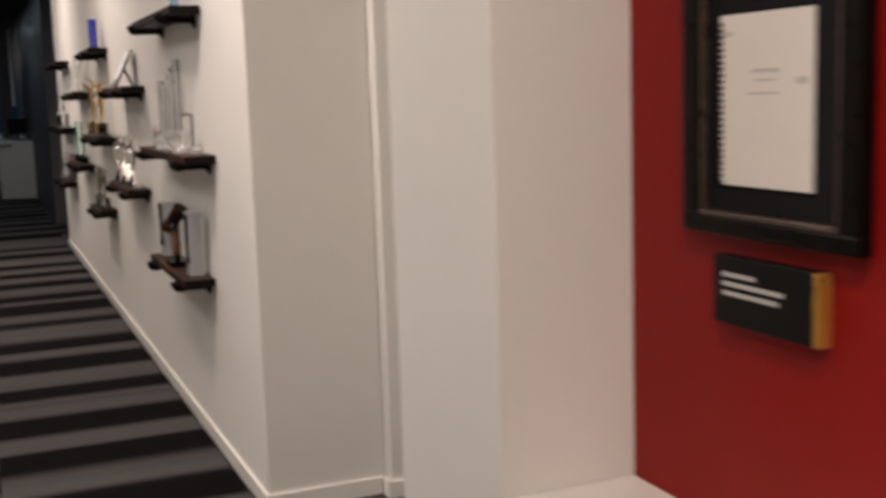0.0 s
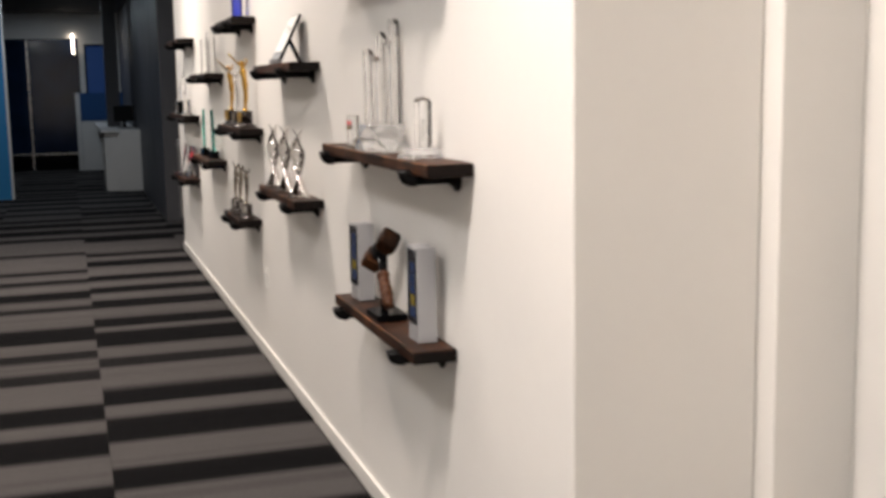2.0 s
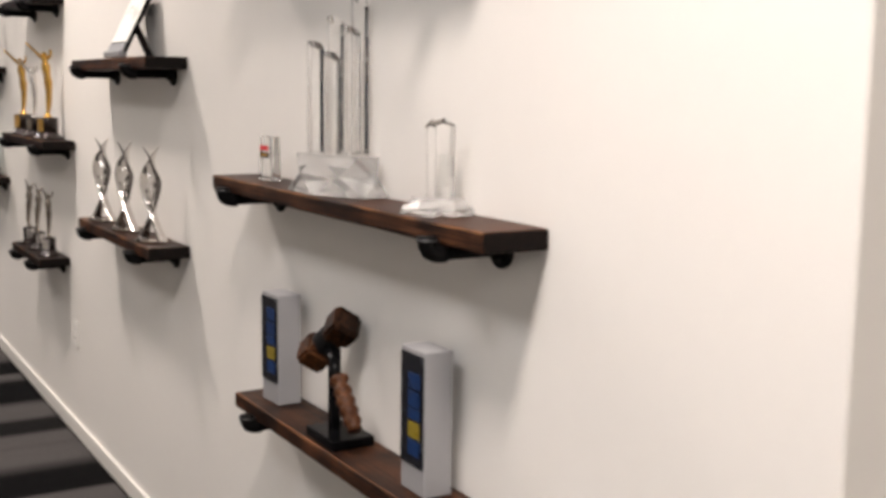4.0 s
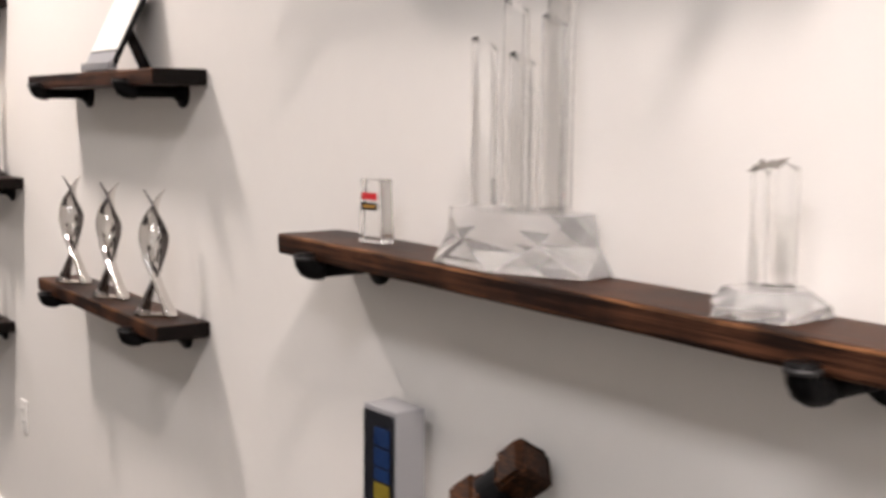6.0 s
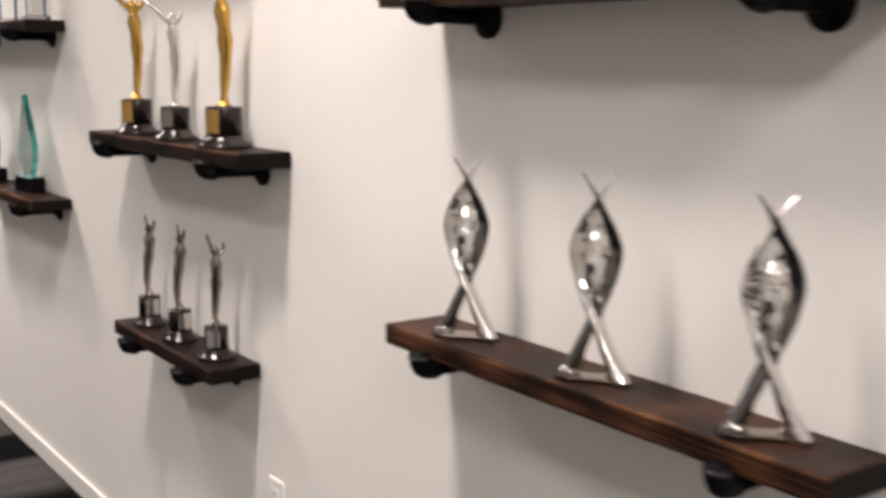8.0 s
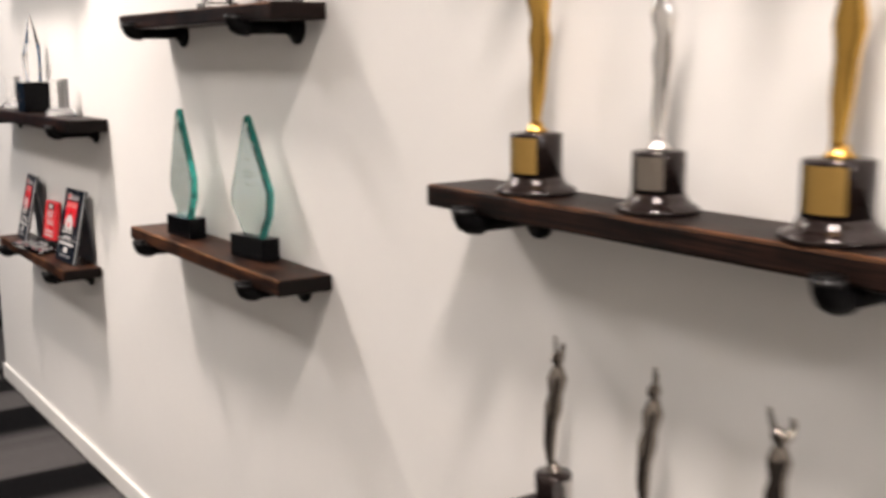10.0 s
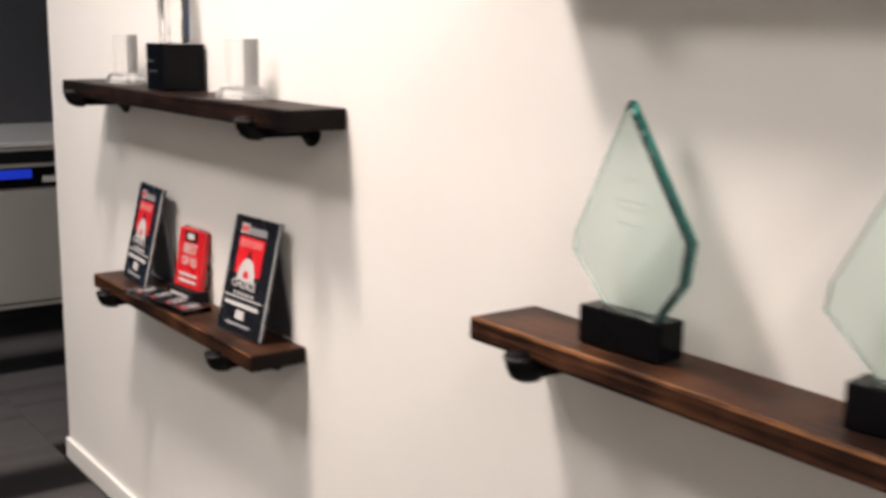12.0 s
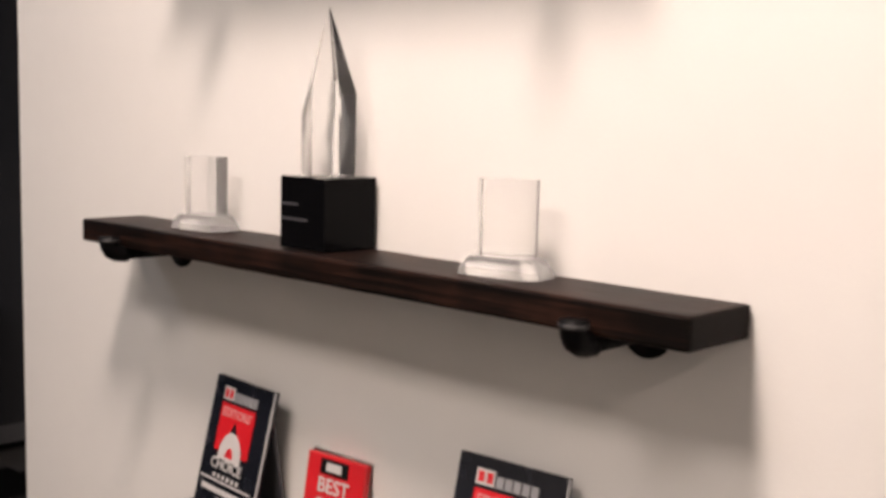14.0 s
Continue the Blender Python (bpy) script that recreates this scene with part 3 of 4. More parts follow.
part("star_crest", bm, M_SILVER, award, "silver star crest", at=pose(0, 0, -0.013))

award = thing("crystal_block", -0.068, 1.670, top("A1"), 10, "small upright crystal block with a red and black label", "award")
bm = box(-0.014, 0.014, -0.030, 0.030, 0, 0.106, 0.003)
for v in bm.verts:
    if v.co.z > 0.05:
        v.co.y *= 0.82
part("block", bm, M_CRYSTAL, award)
part("label", box(-0.0165, -0.0150, -0.018, 0.018, 0.072, 0.084), M_PRINT_RED, award, "red printed label")
part("label_band", box(-0.0165, -0.0150, -0.019, 0.019, 0.055, 0.068), M_BLACK_MATT, award, "black printed label")
part("text_bar", box(-0.0170, -0.0166, -0.014, 0.014, 0.0595, 0.0635), M_BRASS, award)

# ---- gavel and silver boxes ----


def silver_box(y, rz, h):
    b = thing("award_box", -0.060, y, top("A2"), rz, "upright silver award box with a dark blue printed front", "award", "silver boxes")
    part("case", box(-0.030, 0.030, -0.046, 0.046, 0, h, 0.0025), M_ALU, b)
    panel = part("front_panel", box(-0.0325, -0.0302, -0.041, 0.044, 0.055, h - 0.009), M_NAVY, b, "glossy black front panel")
    for z0, z1, mat in ((0.205, 0.235, M_SCREEN_BLUE), (0.170, 0.200, M_SCREEN_BLUE), (0.145, 0.166, M_SCREEN_BLUE), (0.110, 0.140, M_SCREEN_YELLOW), (0.075, 0.105, M_SCREEN_BLUE)):
        part("printed_band", box(-0.0342, -0.0328, -0.030, 0.012, z0, z1), mat, panel)
    return b


silver_box(1.624, 3, 0.269)
silver_box(0.913, 0, 0.280)

g = thing("gavel_award", -0.072, 1.275, top("A2"), 0, "wooden gavel mounted on a black stand", "award")
part("stand_base", box(-0.05, 0.05, -0.075, 0.065, 0, 0.022, 0.003), M_BLACK, g, "black lacquered base")
part("post", box(-0.011, 0.011, 0.012, 0.034, 0.022, 0.20, 0.002, seg=1), M_BLACK, g, "square black post")
axis = Vector((-0.28, 0.70, -0.64)).normalized()
mid = Vector((0.0, 0.052, 0.212))
prof = [(-0.078, 0.040), (-0.074, 0.046), (-0.026, 0.045), (-0.020, 0.032), (-0.014, 0.031)]
head = bmesh.new()
for sgn in (-1, 1):
    tube([mid + axis * (sgn * a) for a, r in prof], [r for a, r in prof], 4, into=head)
bmesh.ops.bevel(head, geom=list(head.edges), offset=0.006, segments=2, affect="EDGES")
head_part = part("head", head, M_GAVEL, g, "worn walnut gavel head")
part("collar", tube([mid - axis * 0.021, mid + axis * 0.021], 0.030, 20), M_BLACK_MATT, head_part, "black collar")
down = Vector((-0.09, -0.78, -0.62)).normalized()
start = mid + Vector((-0.01, -0.02, -0.01))
part("neck", tube([start, start + down * 0.10], [0.011, 0.009], 12), M_BLACK, g, "glossy black neck", True)
hp, hr = [], []
for i in range(22):
    hp.append(start + down * (0.09 + 0.0063 * i))
    hr.append(0.0165 + 0.0024 * math.sin(i * 1.5) + 0.003 * math.sin(i / 21 * math.pi))
hr[0] = hr[1] = 0.022
bm = tube(hp, hr, 10)
part("handle", bm, M_HANDLE, g, "carved twisted wooden handle", True)

# ---- leaning plaque ----
pl = thing("framed_plaque", -0.120, 2.862, top("B1"), 0, "silver framed plaque leaning on an easel strut", "plaque")
tilt = pose(0, 0, 0.006, 0, 26, 0)
part("frame", box(-0.006, 0.006, -0.10, 0.10, 0, 0.225, 0.003), M_BLACK, pl, "thin black frame", at=tilt)
# Plain white stands in for what the glossy face mirrors.
part("face", box(-0.0085, -0.0065, -0.094, 0.094, 0.045, 0.218), M_PLATE, pl, "plaque face, its pale reflection put in as white", at=tilt)
part("lower_band", box(-0.0085, -0.0065, -0.094, 0.094, 0.008, 0.040), M_PRINT_GREY, pl, at=tilt)
part("strut", box(-0.004, 0.004, -0.03, 0.03, 0, 0.112, 0.001, seg=1), M_BLACK, pl, at=pose(0.100, -0.05, 0.002, 0, -25, 0))
part("foot_ledge", box(-0.014, 0.010, -0.10, 0.10, 0, 0.020, 0.002, seg=1), M_PRINT_GREY, pl, "grey foot ledge")

# ---- twisted silver awards ----


def crumple(bm, amount, scale, seed=0.0):
    """Pushes the points of a mesh about, as in hand-beaten metal."""
    for v in bm.verts:
        v.co += noise.noise_vector(v.co * scale + Vector((seed, 3.1, 7.7))) * amount
    return bm


def ribbon(sgn, steps=48):
    """One of two crossing blades: legs apart, crossed, bowed out as a lens, crossed again at the tip."""
    H = 0.300
    bm = bmesh.new()
    rings = []
    for i in range(steps + 1):
        h = i / steps
        if h < 0.33:
            s = 0.041 * (1 - h / 0.33) ** 1.05
        elif h < 0.88:
            s = -0.0190 * math.sin((h - 0.33) / 0.55 * math.pi) ** 0.95
        else:
            s = 0.023 * ((h - 0.88) / 0.12) ** 1.1
        p = Vector((sgn * (0.008 - 0.014 * h), sgn * s, h * H))
        w = 0.0148 + 0.0060 * math.exp(-((h - 0.68) / 0.17) ** 2)
        if h > 0.80:
            w *= max(0.16, (1 - h) / 0.20) ** 0.6
        if h < 0.34:
            w += 0.005 * ((0.34 - h) / 0.34) ** 1.3
        turn = sgn * (0.30 + 0.95 * math.exp(-((h - 0.60) / 0.22) ** 2) - 0.55 * math.exp(-(h / 0.2) ** 2))
        wide = Vector((math.cos(turn), math.sin(turn), 0))
        thin = Vector((-math.sin(turn), math.cos(turn), 0)) * (0.28 + 1.1 * max(0.0, 0.50 - h) + 0.8 * max(0.0, h - 0.80))
        rings.append([bm.verts.new(p + wide * (w * math.cos(a)) + thin * (w * math.sin(a))) for a in [2 * math.pi * k / 12 for k in range(12)]])
    for a, b in zip(rings, rings[1:]):
        for k in range(12):
            bm.faces.new((a[k], a[(k + 1) % 12], b[(k + 1) % 12], b[k]))
    bm.faces.new(rings[0][::-1])
    bm.faces.new(rings[-1])
    return crumple(bm, 0.0016, 42, sgn)


def twisted_core(z0, z1, r, n=36):
    """A lens shaped body with soft twisted lobes and a beaten skin."""
    bm = bmesh.new()
    rings = []
    for i in range(33):
        h = i / 32
        rr = 0.0015 + r * math.sin(math.pi * h) ** 0.85 * (1.0 if h < 0.5 else 1.0 - 0.22 * (h - 0.5))
        ring = []
        for k in range(n):
            a = 2 * math.pi * k / n
            q = rr * (1 + 0.16 * math.cos(3 * a + 8.0 * h) + 0.09 * math.cos(5 * a - 11.0 * h))
            ring.append(bm.verts.new((0.80 * q * math.cos(a), q * math.sin(a), z0 + (z1 - z0) * h)))
        rings.append(ring)
    for a, b in zip(rings, rings[1:]):
        for k in range(n):
            bm.faces.new((a[k], a[(k + 1) % n], b[(k + 1) % n], b[k]))
    bm.faces.new(rings[0][::-1])
    bm.faces.new(rings[-1])
    return crumple(bm, 0.0042, 46)


def curled_foot(cy):
    """A low rounded curl at the end of a leg."""
    bm = lathe([(0.0175, 0.0), (0.0185, 0.004), (0.0160, 0.011), (0.0100, 0.017), (0.0040, 0.020)], 20)
    crumple(bm, 0.0030, 60, cy)
    for v in bm.verts:
        v.co = Vector((v.co.x * 0.95, cy + v.co.y * 1.05, max(0.0, v.co.z)))
    return bm


tw = thing("twisted_award", -0.078, 3.243, top("B2"), 42, "polished silver award of two twisted crossing blades", "award", "twisted silver awards")
part("blade", ribbon(1), M_CHROME_DARK_REFLECT, tw, "polished silver blade, dark reflections put into its colour", True)
part("blade", ribbon(-1), M_RIPPLED, tw, "bright beaten silver blade", True)
bm = prism([(-0.018, -0.046), (0.020, -0.042), (0.018, 0.046), (-0.018, 0.040)], 0, 0.006, bevel=0.0025)
part("foot", bm, M_PEWTER, tw)
part("foot_curl", curled_foot(-0.034), M_RIPPLED, tw, "bright beaten foot", True)
part("foot_curl", curled_foot(0.038), M_CHROME_DARK_REFLECT, tw, "", True)
part("core", twisted_core(0.074, 0.260, 0.0190), M_RIPPLED, tw, "beaten silver lens shaped core", True)
for y, rz in ((2.936, 36), (2.630, 44)):
    copy_thing(tw, pose(-0.080, y - 0.004, top("B2"), 0, 0, rz))

# ---- figure trophies ----


def figure(H, arm):
    """A plain slender shape with two raised curves, on no base."""
    k = H / 0.25
    pts, rad = [], []
    outline = [(0.0, 0.0062), (0.08, 0.0052), (0.24, 0.0082), (0.40, 0.0088), (0.54, 0.0118), (0.64, 0.0092), (0.78, 0.0128), (0.86, 0.0080), (0.895, 0.0052), (0.94, 0.0084), (0.98, 0.0076), (1.0, 0.003)]
    for h, r in outline:
        pts.append((0.006 * math.sin(h * 4.4) * k, 0.005 * math.sin(h * 5 + 0.6) * k, h * H * 0.80))
        rad.append(k * r * 1.28)
    bm = tube(pts, rad, 14, side=Vector((0, 1, 0)), flat=0.85)
    t = Vector(pts[-5])
    steps = [j / 9 for j in range(10)]
    left = [t + Vector((-0.066 * arm * a, 0.040 * arm * a, 0.004 + 0.012 * math.sin(a * 3.0) + 0.052 * a ** 2.0)) * k for a in steps]
    tube(left, [k * (0.0060 - 0.0030 * a) for a in steps], 10, into=bm, side=Vector((0, 0, 1)), flat=0.8)
    right = [t + Vector((0.016 * math.sin(a * 2.2), -0.014 * math.sin(a * 2.0), 0.002 + 0.034 * a)) * k for a in steps]
    tube(right, [k * (0.0060 - 0.0026 * a) for a in steps], 10, into=bm, side=Vector((0, 1, 0)))
    return bm


def figure_trophy(y, z, rz, mat, plate, H, r, ph, label, group, foot_mat):
    t = thing("figure_trophy", -0.070, y, z, rz, label, "trophy", group)
    part("foot", lathe([(r * 1.55, 0), (r * 1.56, 0.004), (r * 1.5, 0.008), (r * 1.22, 0.013), (r * 1.08, 0.020), (r * 1.02, 0.026)], 32), foot_mat, t, "flared dark foot", True)
    ped = part("pedestal", lathe([(r, 0.0265), (r, ph - 0.003), (r * 0.96, ph)], 32), M_BRONZE_BASE, t, "dark cylindrical pedestal", True)
    bm = bmesh.new()
    arc = [math.radians(a) for a in range(160, 233, 6)]
    rows = [[bm.verts.new(((r + d) * math.cos(a), (r + d) * math.sin(a), zz)) for a in arc] for d, zz in ((0.0004, 0.032), (0.0012, 0.032), (0.0012, ph - 0.006), (0.0004, ph - 0.006))]
    for q in range(4):
        a, b = rows[q], rows[(q + 1) % 4]
        for i in range(len(arc) - 1):
            bm.faces.new((a[i], a[i + 1], b[i + 1], b[i]))
    part("nameplate", bm, plate, ped, "engraved metal nameplate")
    part("figure", figure(H, 0.75 if H > 0.25 else 0.28), mat, t, "plain slender polished metal figure", True, pose(0, 0, ph))
    part("disc", lathe([(r * 0.42, 0), (r * 0.42, 0.004), (r * 0.30, 0.008), (r * 0.24, 0.016)], 20), mat, t, "", True, pose(0, 0, ph))
    return t


G1 = "figure trophies on the middle shelf"
figure_trophy(4.740, top("C1"), 0, M_GOLD, M_GOLD_PLATE, 0.325, 0.040, 0.092, "gold figure trophy on a dark round pedestal", G1, M_BRONZE_BASE)
figure_trophy(4.476, top("C1"), 4, M_CHROME, M_PEWTER, 0.285, 0.036, 0.082, "silver figure trophy on a dark round pedestal", G1, M_BRONZE_BASE)
figure_trophy(4.190, top("C1"), -3, M_GOLD, M_GOLD_PLATE, 0.345, 0.042, 0.092, "larger gold figure trophy on a dark round pedestal", G1, M_BRONZE_BASE)
G2 = "small silver trophies"
for y, rz in ((4.694, 70), (4.484, 80), (4.262, 30)):
    figure_trophy(y, top("C2"), rz, M_PEWTER, M_SILVER, 0.245, 0.0295, 0.080, "small silver figure trophy on a dark round pedestal", G2, M_BRONZE_BASE)

# ---- glass blocks on the upper shelves ----
b = thing("glass_block", -0.066, 4.36, top("C0"), 0, "upright cobalt blue glass block award", "award")
part("block", box(-0.026, 0.026, -0.036, 0.036, 0.012, 0.205, 0.004), M_BLUE_GLASS, b)
part("base", box(-0.034, 0.034, -0.046, 0.046, 0, 0.012, 0.002, seg=1), M_BLACK, b)
b = thing("glass_block", -0.066, 0.993, top("A0"), 0, "upright pale blue glass award", "award")
part("block", box(-0.012, 0.012, -0.03, 0.03, 0, 0.25, 0.003), M_SKY_GLASS, b)
for y, h in ((5.965, 0.24), (5.625, 0.27)):
    b = thing("glass_post", -0.070, y, top("D1"), 0, "upright clear glass post award", "award", "clear glass posts")
    part("post", box(-0.026, 0.026, -0.034, 0.034, 0.012, h, 0.003), M_CRYSTAL, b)
    part("base", box(-0.036, 0.036, -0.044, 0.044, 0, 0.012, 0.002, seg=1), M_CRYSTAL, b)

# ---- green glass awards ----
OUTLINE = [(0.018, 0.337), (-0.118, 0.168), (-0.108, 0.112), (-0.055, 0.052), (0.050, 0.052), (0.132, 0.116), (0.126, 0.150)]


def shard():
    """A thick pane with a ground bevel round its front edge."""
    cy = sum(p[0] for p in OUTLINE) / len(OUTLINE)
    cz = sum(p[1] for p in OUTLINE) / len(OUTLINE)
    bm = bmesh.new()
    loops = []
    for x, k in ((-0.011, 0.965), (-0.0065, 1.0), (0.0060, 1.0), (0.009, 0.975)):
        loops.append([bm.verts.new((x, cy + (p[0] - cy) * k, max(0.046, cz + (p[1] - cz) * k))) for p in OUTLINE])
    n = len(OUTLINE)
    f = bm.faces.new(loops[0])
    f2 = bm.faces.new(loops[-1][::-1])
    for a, b2 in zip(loops, loops[1:]):
        for i in range(n):
            q = bm.faces.new((a[i], a[(i + 1) % n], b2[(i + 1) % n], b2[i]))
            q.material_index = 1 if a is loops[1] else 0
    f.material_index = f2.material_index = 0
    return bm


ga = thing("glass_award", -0.068, 6.250, top("D2"), 3, "sea green shard shaped glass award on a black base", "award", "green glass awards")
part("shard", shard(), [M_TEAL, M_TEAL_EDGE], ga, "frosted sea green glass shard with teal edges", at=pose(0, 0, 0, 0, 0, -11))
part("base", box(-0.024, 0.024, -0.071, 0.076, 0, 0.054, 0.002, seg=1), M_BLACK, ga, "black lacquered base")
engr = bmesh.new()
for zc, w in ((0.235, 0.030), (0.205, 0.075), (0.195, 0.060), (0.175, 0.050)):
    box(-0.0120, -0.0113, -w / 2, w / 2, zc - 0.0015, zc + 0.0015, into=engr)
part("engraving", engr, M_FROST, ga, "faint engraved lines", at=pose(0, 0, 0, 0, 0, -11))
copy_thing(ga, pose(-0.058, 5.830, top("D2"), 0, 0, 7))

# ---- crystal awards on the end shelf ----
ob = thing("obelisk_award", -0.058, 7.795, top("E1"), 0, "clear crystal obelisk on a black cube base", "award")
cube = part("base", box(-0.052, 0.052, -0.053, 0.053, 0, 0.110, 0.0015, seg=1), M_BLACK, ob, "black lacquered cube")
for zc, w in ((0.068, 0.040), (0.045, 0.062)):
    part("lettering_bar", box(-0.0532, -0.0522, 0.048 - w, 0.048, zc - 0.002, zc + 0.002), M_GREY_BOARD, cube)
bm = bmesh.new()
low = [bm.verts.new(p) for p in ((-0.026, -0.038, 0.111), (-0.026, 0.036, 0.111), (0.022, 0.036, 0.111), (0.022, -0.038, 0.111))]
mid = [bm.verts.new(p) for p in ((-0.024, -0.041, 0.228), (-0.030, 0.030, 0.206), (0.020, 0.039, 0.250), (0.024, -0.036, 0.238))]
tip = bm.verts.new((0.0, 0.003, 0.372))
for k in range(4):
    j = (k + 1) % 4
    bm.faces.new((low[k], low[j], mid[j], mid[k])) if k % 2 else (bm.faces.new((low[k], low[j], mid[j])), bm.faces.new((low[k], mid[j], mid[k])))
    bm.faces.new((mid[k], mid[j], tip))
bm.faces.new(low[::-1])
bmesh.ops.bevel(bm, geom=list(bm.edges), offset=0.0014, segments=1, affect="EDGES")
part("obelisk", bm, M_SPIRE, ob, "faceted clear crystal spire")


def crystal_block(x, y, rz):
    c = thing("crystal_block", x, y, top("E1"), rz, "clear crystal block award on a faceted crystal foot", "award", "crystal blocks")
    foot = bmesh.new()
    outline = ((-0.030, -0.050), (-0.030, 0.050), (-0.016, 0.062), (0.020, 0.062), (0.030, 0.050), (0.030, -0.050), (0.020, -0.062), (-0.016, -0.062))
    tiers = [[foot.verts.new((p[0] * k, p[1] * q, z)) for p in outline] for k, q, z in ((1.16, 1.04, 0), (1.10, 0.97, 0.011), (0.86, 0.80, 0.026))]
    for lower, upper in zip(tiers, tiers[1:]):
        for i in range(8):
            foot.faces.new((lower[i], lower[(i + 1) % 8], upper[(i + 1) % 8], upper[i]))
    foot.faces.new(tiers[0][::-1])
    foot.faces.new(tiers[-1])
    bmesh.ops.bevel(foot, geom=list(foot.edges), offset=0.0008, segments=1, affect="EDGES")
    part("base", foot, M_FACET, c, "low faceted crystal foot")
    part("block", prism([(-0.024, -0.026), (-0.024, 0.026), (-0.008, 0.040), (0.016, 0.040), (0.024, 0.026), (0.024, -0.026), (0.016, -0.040), (-0.008, -0.040)], 0.0265, 0.127, bevel=0.001), M_BLOCK, c)
    return c


crystal_block(-0.060, 8.125, 6)
crystal_block(-0.066, 7.424, 8)


# ---- printed award plaques ----


def choice_plaque(x, y, rz):
    p = thing("award_plaque", x, y, top("E2"), rz, "black printed award plaque standing on its folded back", "plaque", "black award plaques")
    slab = part("slab", box(-0.006, 0.006, -0.092, 0.092, 0, 0.270, 0.0015, seg=1), M_NAVY, p, "glossy black plaque face", at=pose(0, 0, 0.003, 0, 13, 0) @ Matrix.Diagonal((1, 1, 0.965, 1)))
    part("edge_strip", box(-0.0062, -0.0022, -0.0945, -0.0922, 0.001, 0.269, 0.0006, seg=1), M_SLAB_EDGE, slab, "pale grey slab edge")
    for z0, z1, w0, w1, mat, nm in (
        (0.230, 0.253, 0.024, 0.056, M_PRINT_WHITE, "heading_square"),
        (0.137, 0.224, -0.050, 0.056, M_PRINT_RED, "red_field"), (0.0815, 0.0845, -0.078, 0.082, M_PRINT_WHITE, "rule"),
        (0.062, 0.071, -0.066, 0.072, M_PRINT_WHITE, "text_bar"), (0.018, 0.024, -0.045, 0.055, M_PRINT_GREY, "text_bar"),
        (0.034, 0.054, -0.014, 0.020, M_PRINT_WHITE, "number_bar")):
        part(nm, box(-0.0078, -0.0062, w0, w1, z0, z1), mat, slab)
    for y0 in (0.042, 0.027):
        part("heading_mark", box(-0.0084, -0.0079, y0, y0 + 0.010, 0.234, 0.249), M_PRINT_RED, slab)
    for j in range(5):
        part("heading_bar", box(-0.0078, -0.0062, 0.0085 - 0.0146 * j, 0.0205 - 0.0146 * j, 0.230, 0.247), M_PRINT_GREY, slab)
    arc = [math.pi * j / 16 for j in range(17)]
    peak = [(-0.034, 0.146), (-0.012, 0.164), (-0.008, 0.172), (0.003, 0.196), (0.014, 0.172), (0.018, 0.164), (0.040, 0.146)]
    part("dark_peak", prism(peak, -0.0084, -0.0079, "x"), M_NAVY, slab)
    half = [(0.003 + 0.036 * math.cos(a), 0.124 + 0.052 * math.sin(a)) for a in arc]
    part("white_arch", prism(half, -0.0090, -0.0085, "x"), M_PRINT_WHITE, slab)
    inner = [(0.003 + 0.012 * math.cos(a), 0.130 + 0.018 * math.sin(a)) for a in arc]
    part("red_heart", prism(inner, -0.0095, -0.0091, "x"), M_PRINT_RED, slab)
    for k in range(6):
        part("star", prism(ngon(5, 0.0045, 0.040 - 0.0148 * k, 0.092, 1.57), -0.0076, -0.0064, "x"), M_PRINT_WHITE, slab)
    words("EDITORS'", 0.0225, M_PRINT_PINK, slab, pose(-0.0082, 0.003, 0.208, 90, 0, -90))
    words("CHOICE", 0.0265, M_PRINT_WHITE, slab, pose(-0.0104, 0.003, 0.114, 90, 0, -90))
    words("CHOICE", 0.0265, M_NAVY, slab, pose(-0.0099, 0.0015, 0.1125, 90, 0, -90), "lettering_shadow")
    part("stand_leg", box(-0.003, 0.003, -0.090, 0.090, 0, 0.225, 0.001, seg=1), M_GREY_BOARD, p, "dark grey folded back", at=pose(0.082, 0, 0.001, 0, -8, 0))
    return p


choice_plaque(-0.085, 8.046, -4)
choice_plaque(-0.085, 7.424, 4)
r = thing("red_award", -0.038, 7.810, top("E2"), 4, "red acrylic award block on a clear foot", "award")
foot = part("foot", box(-0.024, 0.022, -0.07, 0.07, 0, 0.030, 0.002, seg=1), M_BLACK_MATT, r, "dark foot")
part("text_bar", box(-0.0252, -0.0242, -0.046, 0.046, 0.012, 0.019), M_PRINT_WHITE, foot)
part("acrylic_back", box(-0.006, 0.012, -0.068, 0.068, 0.002, 0.146, 0.002, seg=1), M_CRYSTAL, r, "clear acrylic backing", at=pose(0.014, 0, 0.031, 0, 9, 0))
slab = part("slab", box(-0.008, 0.008, -0.066, 0.066, 0, 0.168, 0.002, seg=1), M_PRINT_RED, r, "red acrylic slab", at=pose(0, 0, 0.007, 0, 9, 0))
part("emblem_bar", box(-0.0098, -0.0082, -0.030, 0.032, 0.138, 0.162), M_BLACK_MATT, slab)
part("emblem_mark", box(-0.0108, -0.0099, -0.016, 0.018, 0.143, 0.157), M_PRINT_WHITE, slab)
words("BEST", 0.034, M_PRINT_WHITE, slab, pose(-0.0088, 0.0, 0.118, 90, 0, -90))
words("OF E3", 0.030, M_PRINT_WHITE, slab, pose(-0.0088, 0.0, 0.086, 90, 0, -90))
for z0 in (0.050, 0.034):
    part("text_bar", box(-0.0098, -0.0082, -0.045, 0.045, z0, z0 + 0.007), M_PRINT_WHITE, slab)
t = thing("glass_plaque", -0.094, 7.800, top("E2"), 6, "flat glass plaque with dark printing lying on the shelf", "plaque")
